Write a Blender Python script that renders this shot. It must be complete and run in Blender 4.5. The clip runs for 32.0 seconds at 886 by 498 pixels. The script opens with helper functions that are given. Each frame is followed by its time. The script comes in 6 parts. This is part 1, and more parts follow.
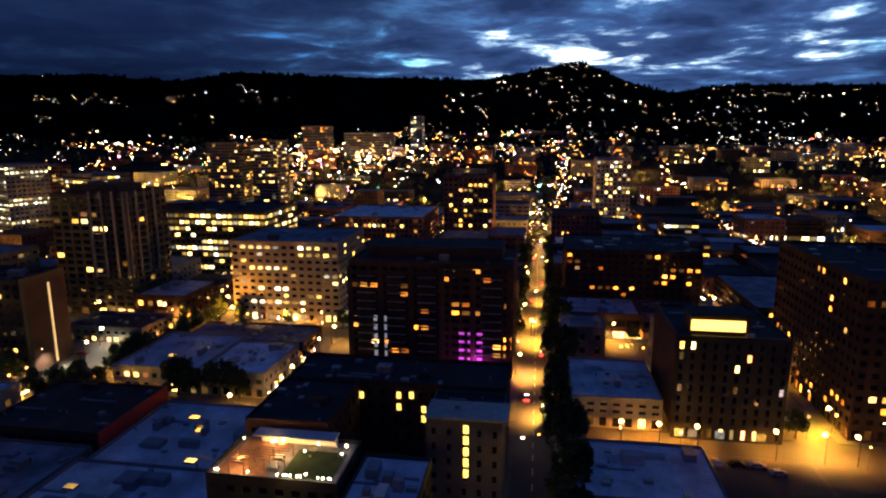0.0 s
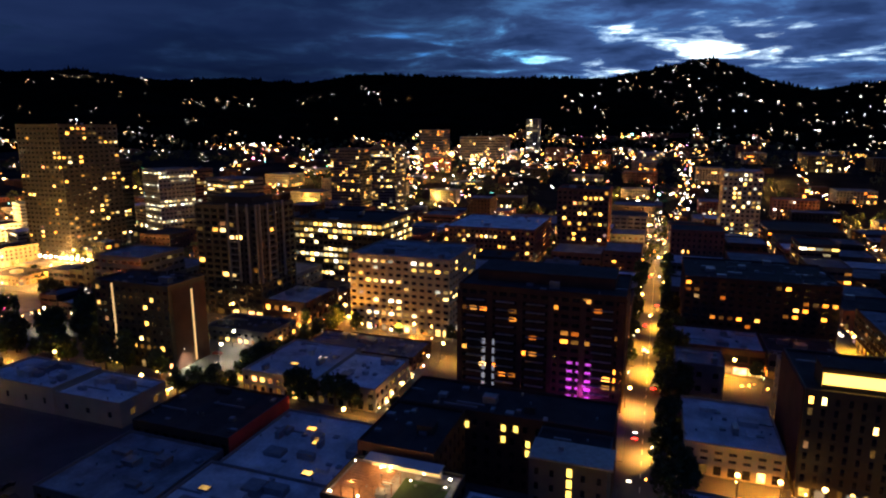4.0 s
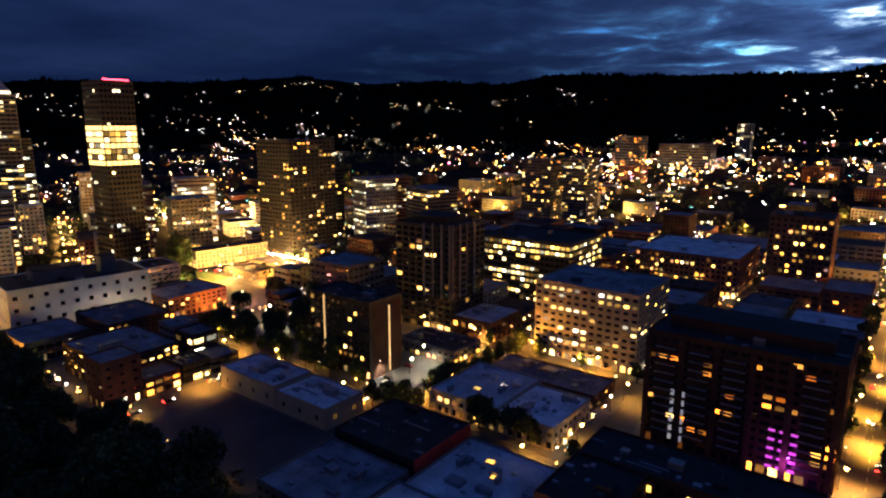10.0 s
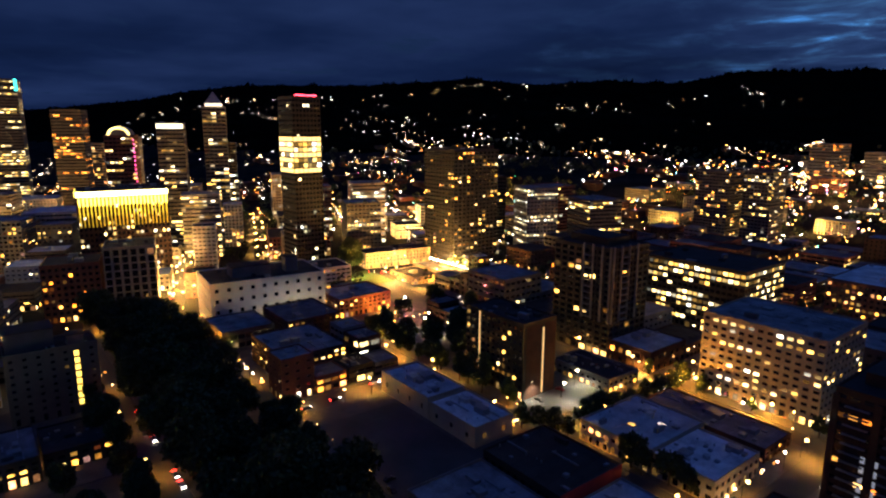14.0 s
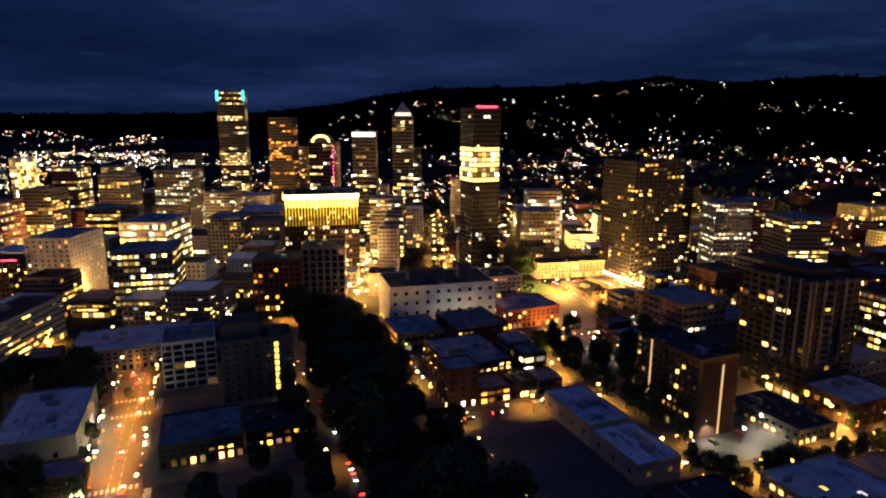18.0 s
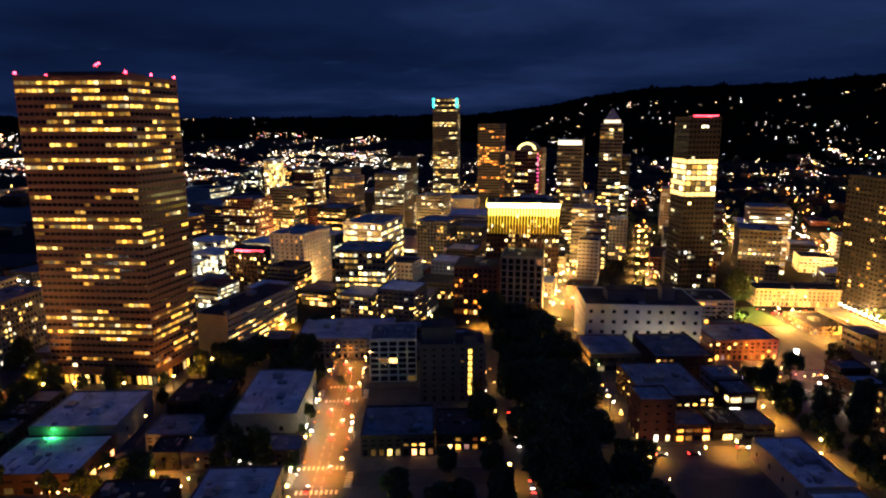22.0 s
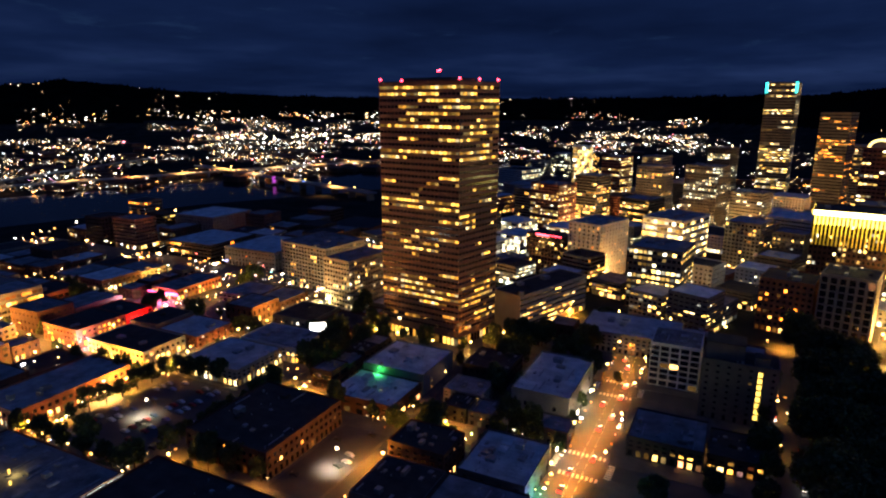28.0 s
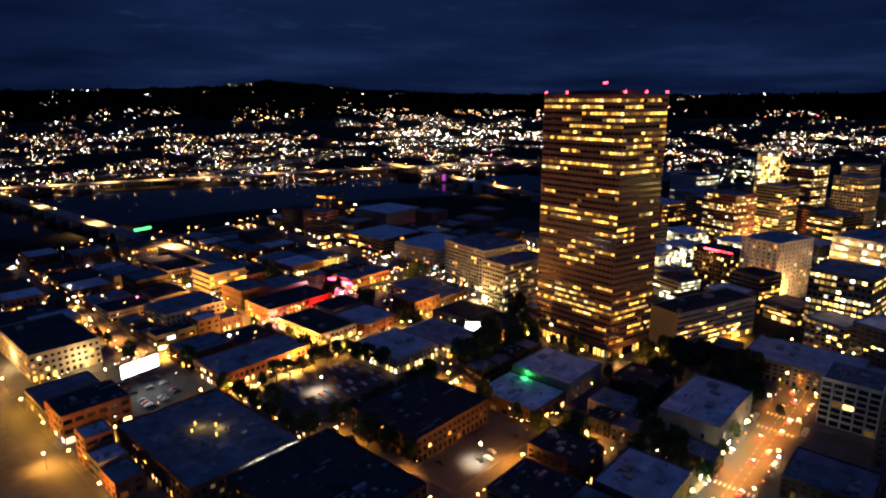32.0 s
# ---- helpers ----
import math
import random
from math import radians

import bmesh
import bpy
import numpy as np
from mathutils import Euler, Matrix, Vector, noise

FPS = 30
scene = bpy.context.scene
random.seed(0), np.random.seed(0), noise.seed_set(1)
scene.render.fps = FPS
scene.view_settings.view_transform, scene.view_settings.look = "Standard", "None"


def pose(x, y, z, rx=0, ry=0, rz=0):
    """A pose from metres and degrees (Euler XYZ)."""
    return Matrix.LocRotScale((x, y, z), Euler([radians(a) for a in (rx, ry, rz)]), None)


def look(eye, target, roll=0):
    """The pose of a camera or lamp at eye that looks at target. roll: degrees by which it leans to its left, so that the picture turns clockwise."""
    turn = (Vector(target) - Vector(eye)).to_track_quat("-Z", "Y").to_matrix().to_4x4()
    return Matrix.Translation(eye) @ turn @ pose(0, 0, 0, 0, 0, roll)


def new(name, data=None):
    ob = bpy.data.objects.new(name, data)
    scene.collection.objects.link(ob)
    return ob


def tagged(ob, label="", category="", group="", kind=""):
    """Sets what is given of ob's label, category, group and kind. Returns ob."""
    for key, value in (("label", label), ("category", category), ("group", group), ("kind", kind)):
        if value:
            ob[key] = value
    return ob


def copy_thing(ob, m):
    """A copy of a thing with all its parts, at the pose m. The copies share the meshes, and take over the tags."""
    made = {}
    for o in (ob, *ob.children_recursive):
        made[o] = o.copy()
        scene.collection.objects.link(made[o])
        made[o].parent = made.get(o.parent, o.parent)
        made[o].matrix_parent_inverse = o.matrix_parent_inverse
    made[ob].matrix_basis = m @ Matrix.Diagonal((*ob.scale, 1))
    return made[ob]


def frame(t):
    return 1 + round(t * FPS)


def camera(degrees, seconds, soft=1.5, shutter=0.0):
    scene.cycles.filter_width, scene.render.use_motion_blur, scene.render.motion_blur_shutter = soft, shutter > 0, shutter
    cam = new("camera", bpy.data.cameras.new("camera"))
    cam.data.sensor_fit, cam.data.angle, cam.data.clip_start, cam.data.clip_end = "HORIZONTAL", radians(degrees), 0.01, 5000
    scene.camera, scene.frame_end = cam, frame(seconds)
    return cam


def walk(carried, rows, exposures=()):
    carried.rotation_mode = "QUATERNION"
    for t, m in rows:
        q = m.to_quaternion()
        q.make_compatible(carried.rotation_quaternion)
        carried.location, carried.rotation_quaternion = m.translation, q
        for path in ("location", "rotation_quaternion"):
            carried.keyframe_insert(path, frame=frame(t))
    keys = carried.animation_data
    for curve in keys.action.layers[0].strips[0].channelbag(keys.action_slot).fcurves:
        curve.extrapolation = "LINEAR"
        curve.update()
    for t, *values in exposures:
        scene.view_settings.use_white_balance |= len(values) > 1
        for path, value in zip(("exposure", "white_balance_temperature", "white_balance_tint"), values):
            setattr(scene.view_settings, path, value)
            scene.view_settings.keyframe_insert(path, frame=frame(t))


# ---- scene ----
cam = camera(71.86, 32.0, soft=2.2)
PATH = [
    (0, (-0.00, 0.00, 86.62), (-15.36, 97.01, 67.82), -0.22),
    (1, (0.36, -0.04, 89.02), (-20.06, 96.03, 70.19), -0.21),
    (2, (0.60, -0.23, 91.55), (-24.28, 94.77, 72.66), -0.15),
    (3, (0.43, -0.32, 94.05), (-28.58, 93.48, 75.09), -0.09),
    (3.5, (0.28, -0.29, 95.37), (-30.71, 92.86, 76.32), -0.07),
    (5.5, (0.15, -0.24, 100.09), (-38.70, 89.88, 80.88), -0.01),
    (6, (0.09, -0.18, 101.26), (-41.06, 88.91, 82.01), -0.02),
    (7, (-0.23, -0.26, 103.61), (-46.07, 86.50, 84.32), 0.02),
    (8, (-0.55, -0.33, 105.81), (-50.94, 83.86, 86.48), 0.07),
    (9, (-0.95, -0.37, 108.24), (-55.76, 80.98, 88.80), 0.07),
    (10, (-0.98, -0.52, 110.67), (-60.22, 77.65, 91.19), 0.06),
    (11, (-0.81, -0.90, 113.44), (-64.33, 73.80, 93.85), 0.02),
    (12, (-0.78, -0.76, 115.80), (-68.78, 69.88, 96.16), 0.07),
    (13, (-0.84, -0.61, 118.23), (-73.63, 65.06, 98.51), 0.15),
    (14, (-1.25, -0.11, 120.57), (-78.73, 59.93, 100.83), 0.19),
    (15, (-1.24, -0.14, 123.37), (-82.97, 53.94, 103.47), 0.19),
    (15.5, (-0.99, 0.05, 124.62), (-84.73, 50.95, 104.68), 0.17),
    (17.5, (-0.05, 0.76, 128.63), (-90.12, 39.37, 108.71), 0.11),
    (18, (0.07, 0.87, 129.66), (-91.27, 36.36, 109.71), 0.13),
    (19, (0.16, 1.23, 131.78), (-93.63, 29.55, 111.77), 0.09),
    (20, (0.14, 1.85, 133.87), (-95.72, 22.07, 113.82), -0.06),
    (21, (0.13, 2.32, 135.64), (-97.17, 13.93, 115.68), -0.07),
    (22, (0.53, 2.80, 137.63), (-97.39, 6.49, 117.69), -0.12),
    (23, (0.74, 3.37, 139.77), (-97.22, 0.35, 119.93), -0.24),
    (24, (1.64, 4.08, 141.60), (-95.88, -5.94, 121.87), -0.24),
    (25, (4.10, 4.98, 143.28), (-92.25, -12.99, 123.43), -0.22),
    (25.5, (5.60, 5.73, 144.30), (-89.80, -16.30, 123.97), -0.16),
    (27.5, (11.36, 9.78, 148.03), (-77.77, -29.44, 125.24), 0.05),
    (28, (12.78, 11.07, 149.05), (-74.44, -31.99, 125.87), 0.10),
    (29, (15.68, 13.80, 151.30), (-68.22, -35.39, 128.04), 0.14),
    (30, (17.96, 16.80, 153.90), (-62.43, -37.87, 130.48), 0.06),
    (31, (19.45, 19.59, 156.77), (-56.83, -40.58, 133.10), 0.01),
    (32, (20.57, 22.12, 159.23), (-51.60, -42.86, 135.38), -0.12),
]
walk(cam, [(t, look(eye, target, roll)) for t, eye, target, roll in PATH], [(0, 1.1), (10, 1.15), (22, 1.05), (32, 1.05)])

# ---------------------------------------------------------------- world: dusk after sunset, broken cloud
world = bpy.data.worlds.new("dusk_sky")
scene.world = world
world.use_nodes = True


def nd(tree, kind, **settings):
    n = tree.nodes.new(kind)
    for key, value in settings.items():
        if key == "operation":
            n.operation = value
        elif key == "blend":
            n.data_type, n.blend_type = "RGBA", value
        elif key == "ins":
            for k, v in value.items():
                if isinstance(v, bpy.types.NodeSocket):
                    tree.links.new(v, n.inputs[k])
                else:
                    n.inputs[k].default_value = v
    return n


def ramp(tree, fac, stops):
    n = tree.nodes.new("ShaderNodeValToRGB")
    while len(n.color_ramp.elements) < len(stops):
        n.color_ramp.elements.new(0.5)
    for e, (p, c) in zip(n.color_ramp.elements, stops):
        e.position, e.color = p, (*c, 1) if len(c) == 3 else c
    tree.links.new(fac, n.inputs[0])
    return n.outputs[0]


def sky_nodes():
    tr = world.node_tree
    tr.nodes.clear()
    out = tr.nodes.new("ShaderNodeOutputWorld")
    tc = tr.nodes.new("ShaderNodeTexCoord").outputs["Generated"]
    sep = nd(tr, "ShaderNodeSeparateXYZ", ins={0: tc})
    zc = nd(tr, "ShaderNodeMath", operation="MAXIMUM", ins={0: sep.outputs[2], 1: 0.0}).outputs[0]
    den = nd(tr, "ShaderNodeMath", operation="ADD", ins={0: zc, 1: 0.085}).outputs[0]
    u = nd(tr, "ShaderNodeMath", operation="DIVIDE", ins={0: sep.outputs[0], 1: den}).outputs[0]
    v = nd(tr, "ShaderNodeMath", operation="DIVIDE", ins={0: sep.outputs[1], 1: den}).outputs[0]
    flat = nd(tr, "ShaderNodeCombineXYZ", ins={0: u, 1: v, 2: 0.0}).outputs[0]
    cloud = nd(tr, "ShaderNodeTexNoise", ins={"Vector": flat, "Scale": 1.6, "Detail": 11.0, "Roughness": 0.6, "Distortion": 0.35}).outputs[0]
    broad = nd(tr, "ShaderNodeTexNoise", ins={"Vector": flat, "Scale": 0.3, "Detail": 5.0, "Roughness": 0.55}).outputs[0]
    # afterglow towards the sunset
    toward = nd(tr, "ShaderNodeVectorMath", operation="DOT_PRODUCT", ins={0: tc, 1: (math.sin(radians(SUNSET)), math.cos(radians(SUNSET)), 0.12)}).outputs["Value"]
    glow = ramp(tr, toward, [(0.55, (0, 0, 0)), (0.80, (0.08, 0.08, 0.08)), (0.91, (0.42, 0.42, 0.42)), (0.975, (1, 1, 1))])
    # cloud deck, seen from below
    deck = ramp(tr, broad, [(0.3, (0.0010, 0.0026, 0.0112)), (0.5, (0.0026, 0.0065, 0.0255)), (0.7, (0.0075, 0.0155, 0.051))])
    lift = nd(tr, "ShaderNodeMix", blend="ADD", ins={0: 1.0, 6: deck}).outputs[2]
    shade = ramp(tr, cloud, [(0.35, (0.006, 0.013, 0.036)), (0.5, (0.018, 0.038, 0.10)), (0.62, (0.040, 0.11, 0.25))])
    haze = nd(tr, "ShaderNodeMix", blend="MULTIPLY", ins={0: 1.0, 6: glow, 7: shade}).outputs[2]
    tr.links.new(haze, lift.node.inputs[7])
    gap = nd(tr, "ShaderNodeMath", operation="MULTIPLY_ADD", ins={0: broad, 1: 0.45, 2: cloud}).outputs[0]
    break_up = ramp(tr, zc, [(0.075, (0, 0, 0)), (0.10, (0.07, 0.07, 0.07)), (0.125, (0.05, 0.05, 0.05)), (0.17, (0, 0, 0)), (0.21, (-0.02, -0.02, -0.02)), (0.27, (0.07, 0.07, 0.07))])
    gap = nd(tr, "ShaderNodeMath", operation="ADD", ins={0: gap, 1: break_up}).outputs[0]
    openness = ramp(tr, gap, [(0.81, (0, 0, 0)), (0.87, (0.14, 0.14, 0.14)), (0.95, (1, 1, 1))])
    gapcol = ramp(tr, glow, [(0.0, (0.004, 0.010, 0.032)), (0.10, (0.010, 0.024, 0.075)), (0.35, (0.04, 0.18, 0.5)), (0.7, (0.16, 0.6, 1.1)), (0.9, (0.6, 1.1, 1.5)), (1.0, (1.4, 1.8, 2.0))])
    sky = nd(tr, "ShaderNodeMix", blend="MIX", ins={0: openness, 6: lift, 7: gapcol}).outputs[2]
    # the lower air is dark
    low = ramp(tr, zc, [(0.0, (0.7, 0.7, 0.72)), (0.05, (1, 1, 1)), (0.4, (1, 1, 1)), (0.95, (1.9, 2.2, 2.9))])
    sky2 = nd(tr, "ShaderNodeMix", blend="MULTIPLY", ins={0: 1.0, 6: sky, 7: low}).outputs[2]
    under = nd(tr, "ShaderNodeMath", operation="GREATER_THAN", ins={0: sep.outputs[2], 1: -0.004}).outputs[0]
    full = nd(tr, "ShaderNodeMix", blend="MIX", ins={0: under, 6: (0.001, 0.0015, 0.004, 1), 7: sky2}).outputs[2]
    bg = nd(tr, "ShaderNodeBackground", ins={0: full, 1: 1.0})
    tr.links.new(bg.outputs[0], out.inputs[0])


SUNSET = 8.0  # degrees to the right of +y
sky_nodes()

# ---------------------------------------------------------------- materials


def principled(name):
    m = bpy.data.materials.new(name)
    m.use_nodes = True
    return m, m.node_tree, m.node_tree.nodes["Principled BSDF"]


def surface(name, base, rough=0.8, spread=0.25, scale=0.25, fine=3.0, bump=0.15, metal=0.0, per_object=0.0):
    """A matt surface with stains at two scales, fine relief and a slight change from piece to piece."""
    m, tr, bs = principled(name)
    tc = tr.nodes.new("ShaderNodeTexCoord").outputs["Object"]
    n1 = nd(tr, "ShaderNodeTexNoise", ins={"Vector": tc, "Scale": scale, "Detail": 5.0, "Roughness": 0.6}).outputs[0]
    n2 = nd(tr, "ShaderNodeTexNoise", ins={"Vector": tc, "Scale": fine, "Detail": 3.0}).outputs[0]
    lo, hi = [c * (1 - spread) for c in base], [min(1, c * (1 + spread)) for c in base]
    c1 = ramp(tr, n1, [(0.3, lo), (0.7, hi)])
    c2 = ramp(tr, n2, [(0.25, (0.82, 0.82, 0.82)), (0.75, (1.12, 1.12, 1.12))])
    mix = nd(tr, "ShaderNodeMix", blend="MULTIPLY", ins={0: 1.0, 6: c1, 7: c2}).outputs[2]
    if per_object:
        rnd = tr.nodes.new("ShaderNodeObjectInfo").outputs["Random"]
        c3 = ramp(tr, rnd, [(0.0, (1 - per_object,) * 3), (1.0, (1 + per_object,) * 3)])
        mix = nd(tr, "ShaderNodeMix", blend="MULTIPLY", ins={0: 1.0, 6: mix, 7: c3}).outputs[2]
    tr.links.new(mix, bs.inputs["Base Color"])
    bs.inputs["Roughness"].default_value, bs.inputs["Metallic"].default_value = rough, metal
    if bump:
        b = nd(tr, "ShaderNodeBump", ins={"Height": n2, "Strength": bump, "Distance": 0.05})
        tr.links.new(b.outputs[0], bs.inputs["Normal"])
    return m


def glow_mat(name, stops, low, high, island, power=1.6):
    """Lit glass or lamps: colour and strength change from piece to piece."""
    m, tr, bs = principled(name)
    if island:
        rnd = tr.nodes.new("ShaderNodeNewGeometry").outputs["Random Per Island"]
    else:
        rnd = tr.nodes.new("ShaderNodeObjectInfo").outputs["Random"]
    col = ramp(tr, rnd, stops)
    wn = nd(tr, "ShaderNodeTexWhiteNoise")
    wn.noise_dimensions = "1D"
    tr.links.new(nd(tr, "ShaderNodeMath", operation="MULTIPLY", ins={0: rnd, 1: 91.7}).outputs[0], wn.inputs["W"])
    p = nd(tr, "ShaderNodeMath", operation="POWER", ins={0: wn.outputs[0], 1: power}).outputs[0]
    s = nd(tr, "ShaderNodeMath", operation="MULTIPLY_ADD", ins={0: p, 1: high - low, 2: low}).outputs[0]
    tc = tr.nodes.new("ShaderNodeTexCoord").outputs["Object"]
    inner = nd(tr, "ShaderNodeTexNoise", ins={"Vector": tc, "Scale": 0.9, "Detail": 2.0}).outputs[0]
    inner = ramp(tr, inner, [(0.3, (0.45, 0.45, 0.45)), (0.65, (1.25, 1.25, 1.25))])
    s2 = nd(tr, "ShaderNodeMath", operation="MULTIPLY", ins={0: s, 1: inner}).outputs[0]
    tr.links.new(col, bs.inputs["Emission Color"])
    tr.links.new(s2, bs.inputs["Emission Strength"])
    bs.inputs["Base Color"].default_value = (0.05, 0.045, 0.04, 1)
    bs.inputs["Roughness"].default_value = 0.2
    m.cycles.emission_sampling = "NONE"
    return m


WARM = [(0.0, (1.0, 0.36, 0.04)), (0.35, (1.0, 0.48, 0.08)), (0.7, (1.0, 0.58, 0.15)), (0.88, (1.0, 0.72, 0.32)), (0.95, (1.0, 0.18, 0.03)), (1.0, (0.8, 0.85, 0.9))]
AMBER = [(0.0, (1.0, 0.20, 0.015)), (0.5, (1.0, 0.30, 0.03)), (0.9, (1.0, 0.44, 0.08)), (1.0, (1.0, 0.6, 0.25))]
OFFICE = [(0.0, (1.0, 0.50, 0.08)), (0.5, (1.0, 0.62, 0.17)), (0.78, (1.0, 0.78, 0.40)), (1.0, (0.9, 0.95, 0.85))]
COOL = [(0.0, (1.0, 0.68, 0.25)), (0.4, (1.0, 0.86, 0.50)), (0.75, (0.85, 0.95, 0.65)), (1.0, (0.85, 0.95, 1.0))]
SPREADL = [(0.0, (1.0, 0.26, 0.03)), (0.35, (1.0, 0.42, 0.08)), (0.55, (1.0, 0.62, 0.25)), (0.72, (1.0, 0.85, 0.6)), (0.88, (0.85, 0.92, 1.0)), (0.95, (1.0, 0.06, 0.04)), (0.975, (0.25, 0.4, 1.0)), (1.0, (0.1, 1.0, 0.4))]
LIT = {}
for nm, st in (("warm", WARM), ("amber", AMBER), ("office", OFFICE), ("cool", COOL)):
    LIT[nm] = (glow_mat("lit_glass_" + nm, st, 0.05, 4.2, False, 2.3), glow_mat("lit_panes_" + nm, st, 0.05, 4.2, True, 2.3))
TOWER = [(0.0, (1.0, 0.40, 0.04)), (0.5, (1.0, 0.50, 0.07)), (0.85, (1.0, 0.62, 0.16)), (1.0, (1.0, 0.8, 0.45))]
TOWER_LIT = (glow_mat("lit_glass_tower", TOWER, 0.06, 2.2, False, 2.2), glow_mat("lit_panes_tower", TOWER, 0.06, 2.2, True, 2.2))
FAR_LIGHT = glow_mat("town_lamps", SPREADL, 0.8, 20.0, True, 2.6)
EAST_LIGHT = glow_mat("far_bank_lamps", [(0.0, (1.0, 0.36, 0.07)), (0.25, (1.0, 0.6, 0.25)), (0.45, (1.0, 0.85, 0.6)), (0.75, (0.85, 0.93, 1.0)), (0.9, (1.0, 0.7, 0.35)), (0.96, (1.0, 0.1, 0.05)), (1.0, (0.3, 0.45, 1.0))], 0.35, 9.5, True, 3.0)
HOUSE_LIGHT = glow_mat("house_lights", [(0.0, (1.0, 0.55, 0.2)), (0.3, (1.0, 0.75, 0.45)), (0.6, (1.0, 0.9, 0.75)), (0.9, (0.85, 0.92, 1.0)), (1.0, (1.0, 0.4, 0.15))], 0.5, 9.0, True, 3.0)


KERB_LIGHT = glow_mat("kerb_lamps", [(0.0, (1.0, 0.36, 0.06)), (0.4, (1.0, 0.5, 0.14)), (0.75, (1.0, 0.68, 0.32)), (0.92, (1.0, 0.88, 0.7)), (0.97, (0.5, 1.0, 0.25)), (1.0, (1.0, 0.1, 0.05))], 1.0, 22.0, True, 1.6)


def plain_glow(name, colour, strength):
    m, tr, bs = principled(name)
    bs.inputs["Base Color"].default_value = (*colour, 1)
    bs.inputs["Emission Color"].default_value = (*colour, 1)
    bs.inputs["Emission Strength"].default_value = strength
    m.cycles.emission_sampling = "NONE"
    return m


SODIUM = plain_glow("sodium_lamp", (1.0, 0.55, 0.14), 11)
WHITE_LAMP = plain_glow("white_lamp", (1.0, 0.85, 0.55), 10)
RED_LAMP = plain_glow("red_beacon", (1.0, 0.03, 0.06), 9)
TAIL = plain_glow("tail_light", (1.0, 0.03, 0.02), 6)
HEAD = plain_glow("head_light", (1.0, 0.93, 0.8), 10)
GREEN_L = plain_glow("green_light", (0.1, 1.0, 0.25), 1.2)
CYAN_L = plain_glow("cyan_light", (0.05, 0.9, 0.8), 2.0)
PURPLE_L = plain_glow("purple_light", (0.7, 0.10, 0.75), 0.4)
PINK_L = plain_glow("pink_light", (1.0, 0.08, 0.3), 3.0)
SCREEN_L = plain_glow("white_screen", (1.0, 0.97, 0.88), 4.0)
# floodlight on the crown, put into three glow strengths by height
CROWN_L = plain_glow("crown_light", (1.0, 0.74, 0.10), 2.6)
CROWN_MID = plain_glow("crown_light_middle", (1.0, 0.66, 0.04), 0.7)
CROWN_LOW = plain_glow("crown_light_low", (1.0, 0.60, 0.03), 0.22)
ASPHALT = surface("asphalt", (0.05, 0.05, 0.052), 0.75, 0.35, 0.06, 2.0)
GROUND = surface("town_ground", (0.03, 0.03, 0.026), 0.9, 0.4, 0.02, 0.5)
PAVE = surface("pavement_concrete", (0.085, 0.082, 0.076), 0.85, 0.35, 0.12, 2.0)
PAINT = surface("road_paint", (0.72, 0.72, 0.68), 0.6, 0.15, 0.8, 6.0)
BRICK = surface("red_brick", (0.22, 0.085, 0.055), 0.85, 0.25, 0.2, 4.0, per_object=0.2)
BRICK_D = surface("brown_brick", (0.075, 0.042, 0.033), 0.85, 0.25, 0.2, 4.0, per_object=0.2)
CREAM = surface("cream_stucco", (0.42, 0.35, 0.26), 0.85, 0.14, 0.15, 3.0, per_object=0.1)
CONC = surface("grey_concrete", (0.22, 0.21, 0.20), 0.85, 0.2, 0.15, 3.0, per_object=0.2)
WHITEW = surface("white_wall", (0.62, 0.6, 0.57), 0.8, 0.12, 0.12, 3.0, per_object=0.08)
CLAD = surface("grey_cladding", (0.105, 0.10, 0.098), 0.7, 0.2, 0.2, 3.0, per_object=0.3)
DARKW = surface("dark_metal_wall", (0.022, 0.021, 0.021), 0.6, 0.3, 0.2, 3.0, per_object=0.2)
PINKW = surface("pink_granite", (0.19, 0.10, 0.075), 0.55, 0.12, 0.1, 2.0)
REDW = surface("red_wall", (0.42, 0.035, 0.02), 0.7, 0.2, 0.3, 3.0)
GLASS = surface("dark_glass", (0.012, 0.014, 0.02), 0.12, 0.3, 0.1, 0.5, 0.0)
ROOF_D = surface("black_roof_felt", (0.05, 0.046, 0.043), 0.9, 0.35, 0.15, 1.5)
ROOF_G = surface("grey_roof_membrane", (0.24, 0.23, 0.23), 0.85, 0.5, 0.12, 1.2, per_object=0.35)
ROOF_W = surface("pale_roof_membrane", (0.66, 0.64, 0.62), 0.8, 0.4, 0.12, 1.2, per_object=0.25)
METAL = surface("galvanised_metal", (0.32, 0.33, 0.34), 0.45, 0.2, 0.6, 5.0, 0.05, 0.6)
POLE = surface("painted_steel", (0.05, 0.055, 0.055), 0.5, 0.2, 1.0, 8.0, 0.05)
BARK = surface("bark", (0.09, 0.065, 0.045), 0.95, 0.3, 1.0, 9.0, 0.4)
LEAF = surface("leaves", (0.04, 0.062, 0.016), 0.75, 0.5, 0.5, 2.0, 0.0, per_object=0.3)
GRASS = surface("lawn", (0.045, 0.09, 0.025), 0.95, 0.35, 0.3, 6.0)
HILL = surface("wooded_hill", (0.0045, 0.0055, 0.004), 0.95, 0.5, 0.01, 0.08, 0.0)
for dull in (HILL, GROUND, BRICK_D, ROOF_D, ROOF_G):
    dull.node_tree.nodes["Principled BSDF"].inputs["Specular IOR Level"].default_value = 0.0 if dull in (HILL, GROUND) else 0.2
WATER = surface("river_water", (0.004, 0.005, 0.007), 0.1, 0.3, 0.01, 0.15, 0.3)
WATER.node_tree.nodes["Principled BSDF"].inputs["Specular IOR Level"].default_value = 0.05
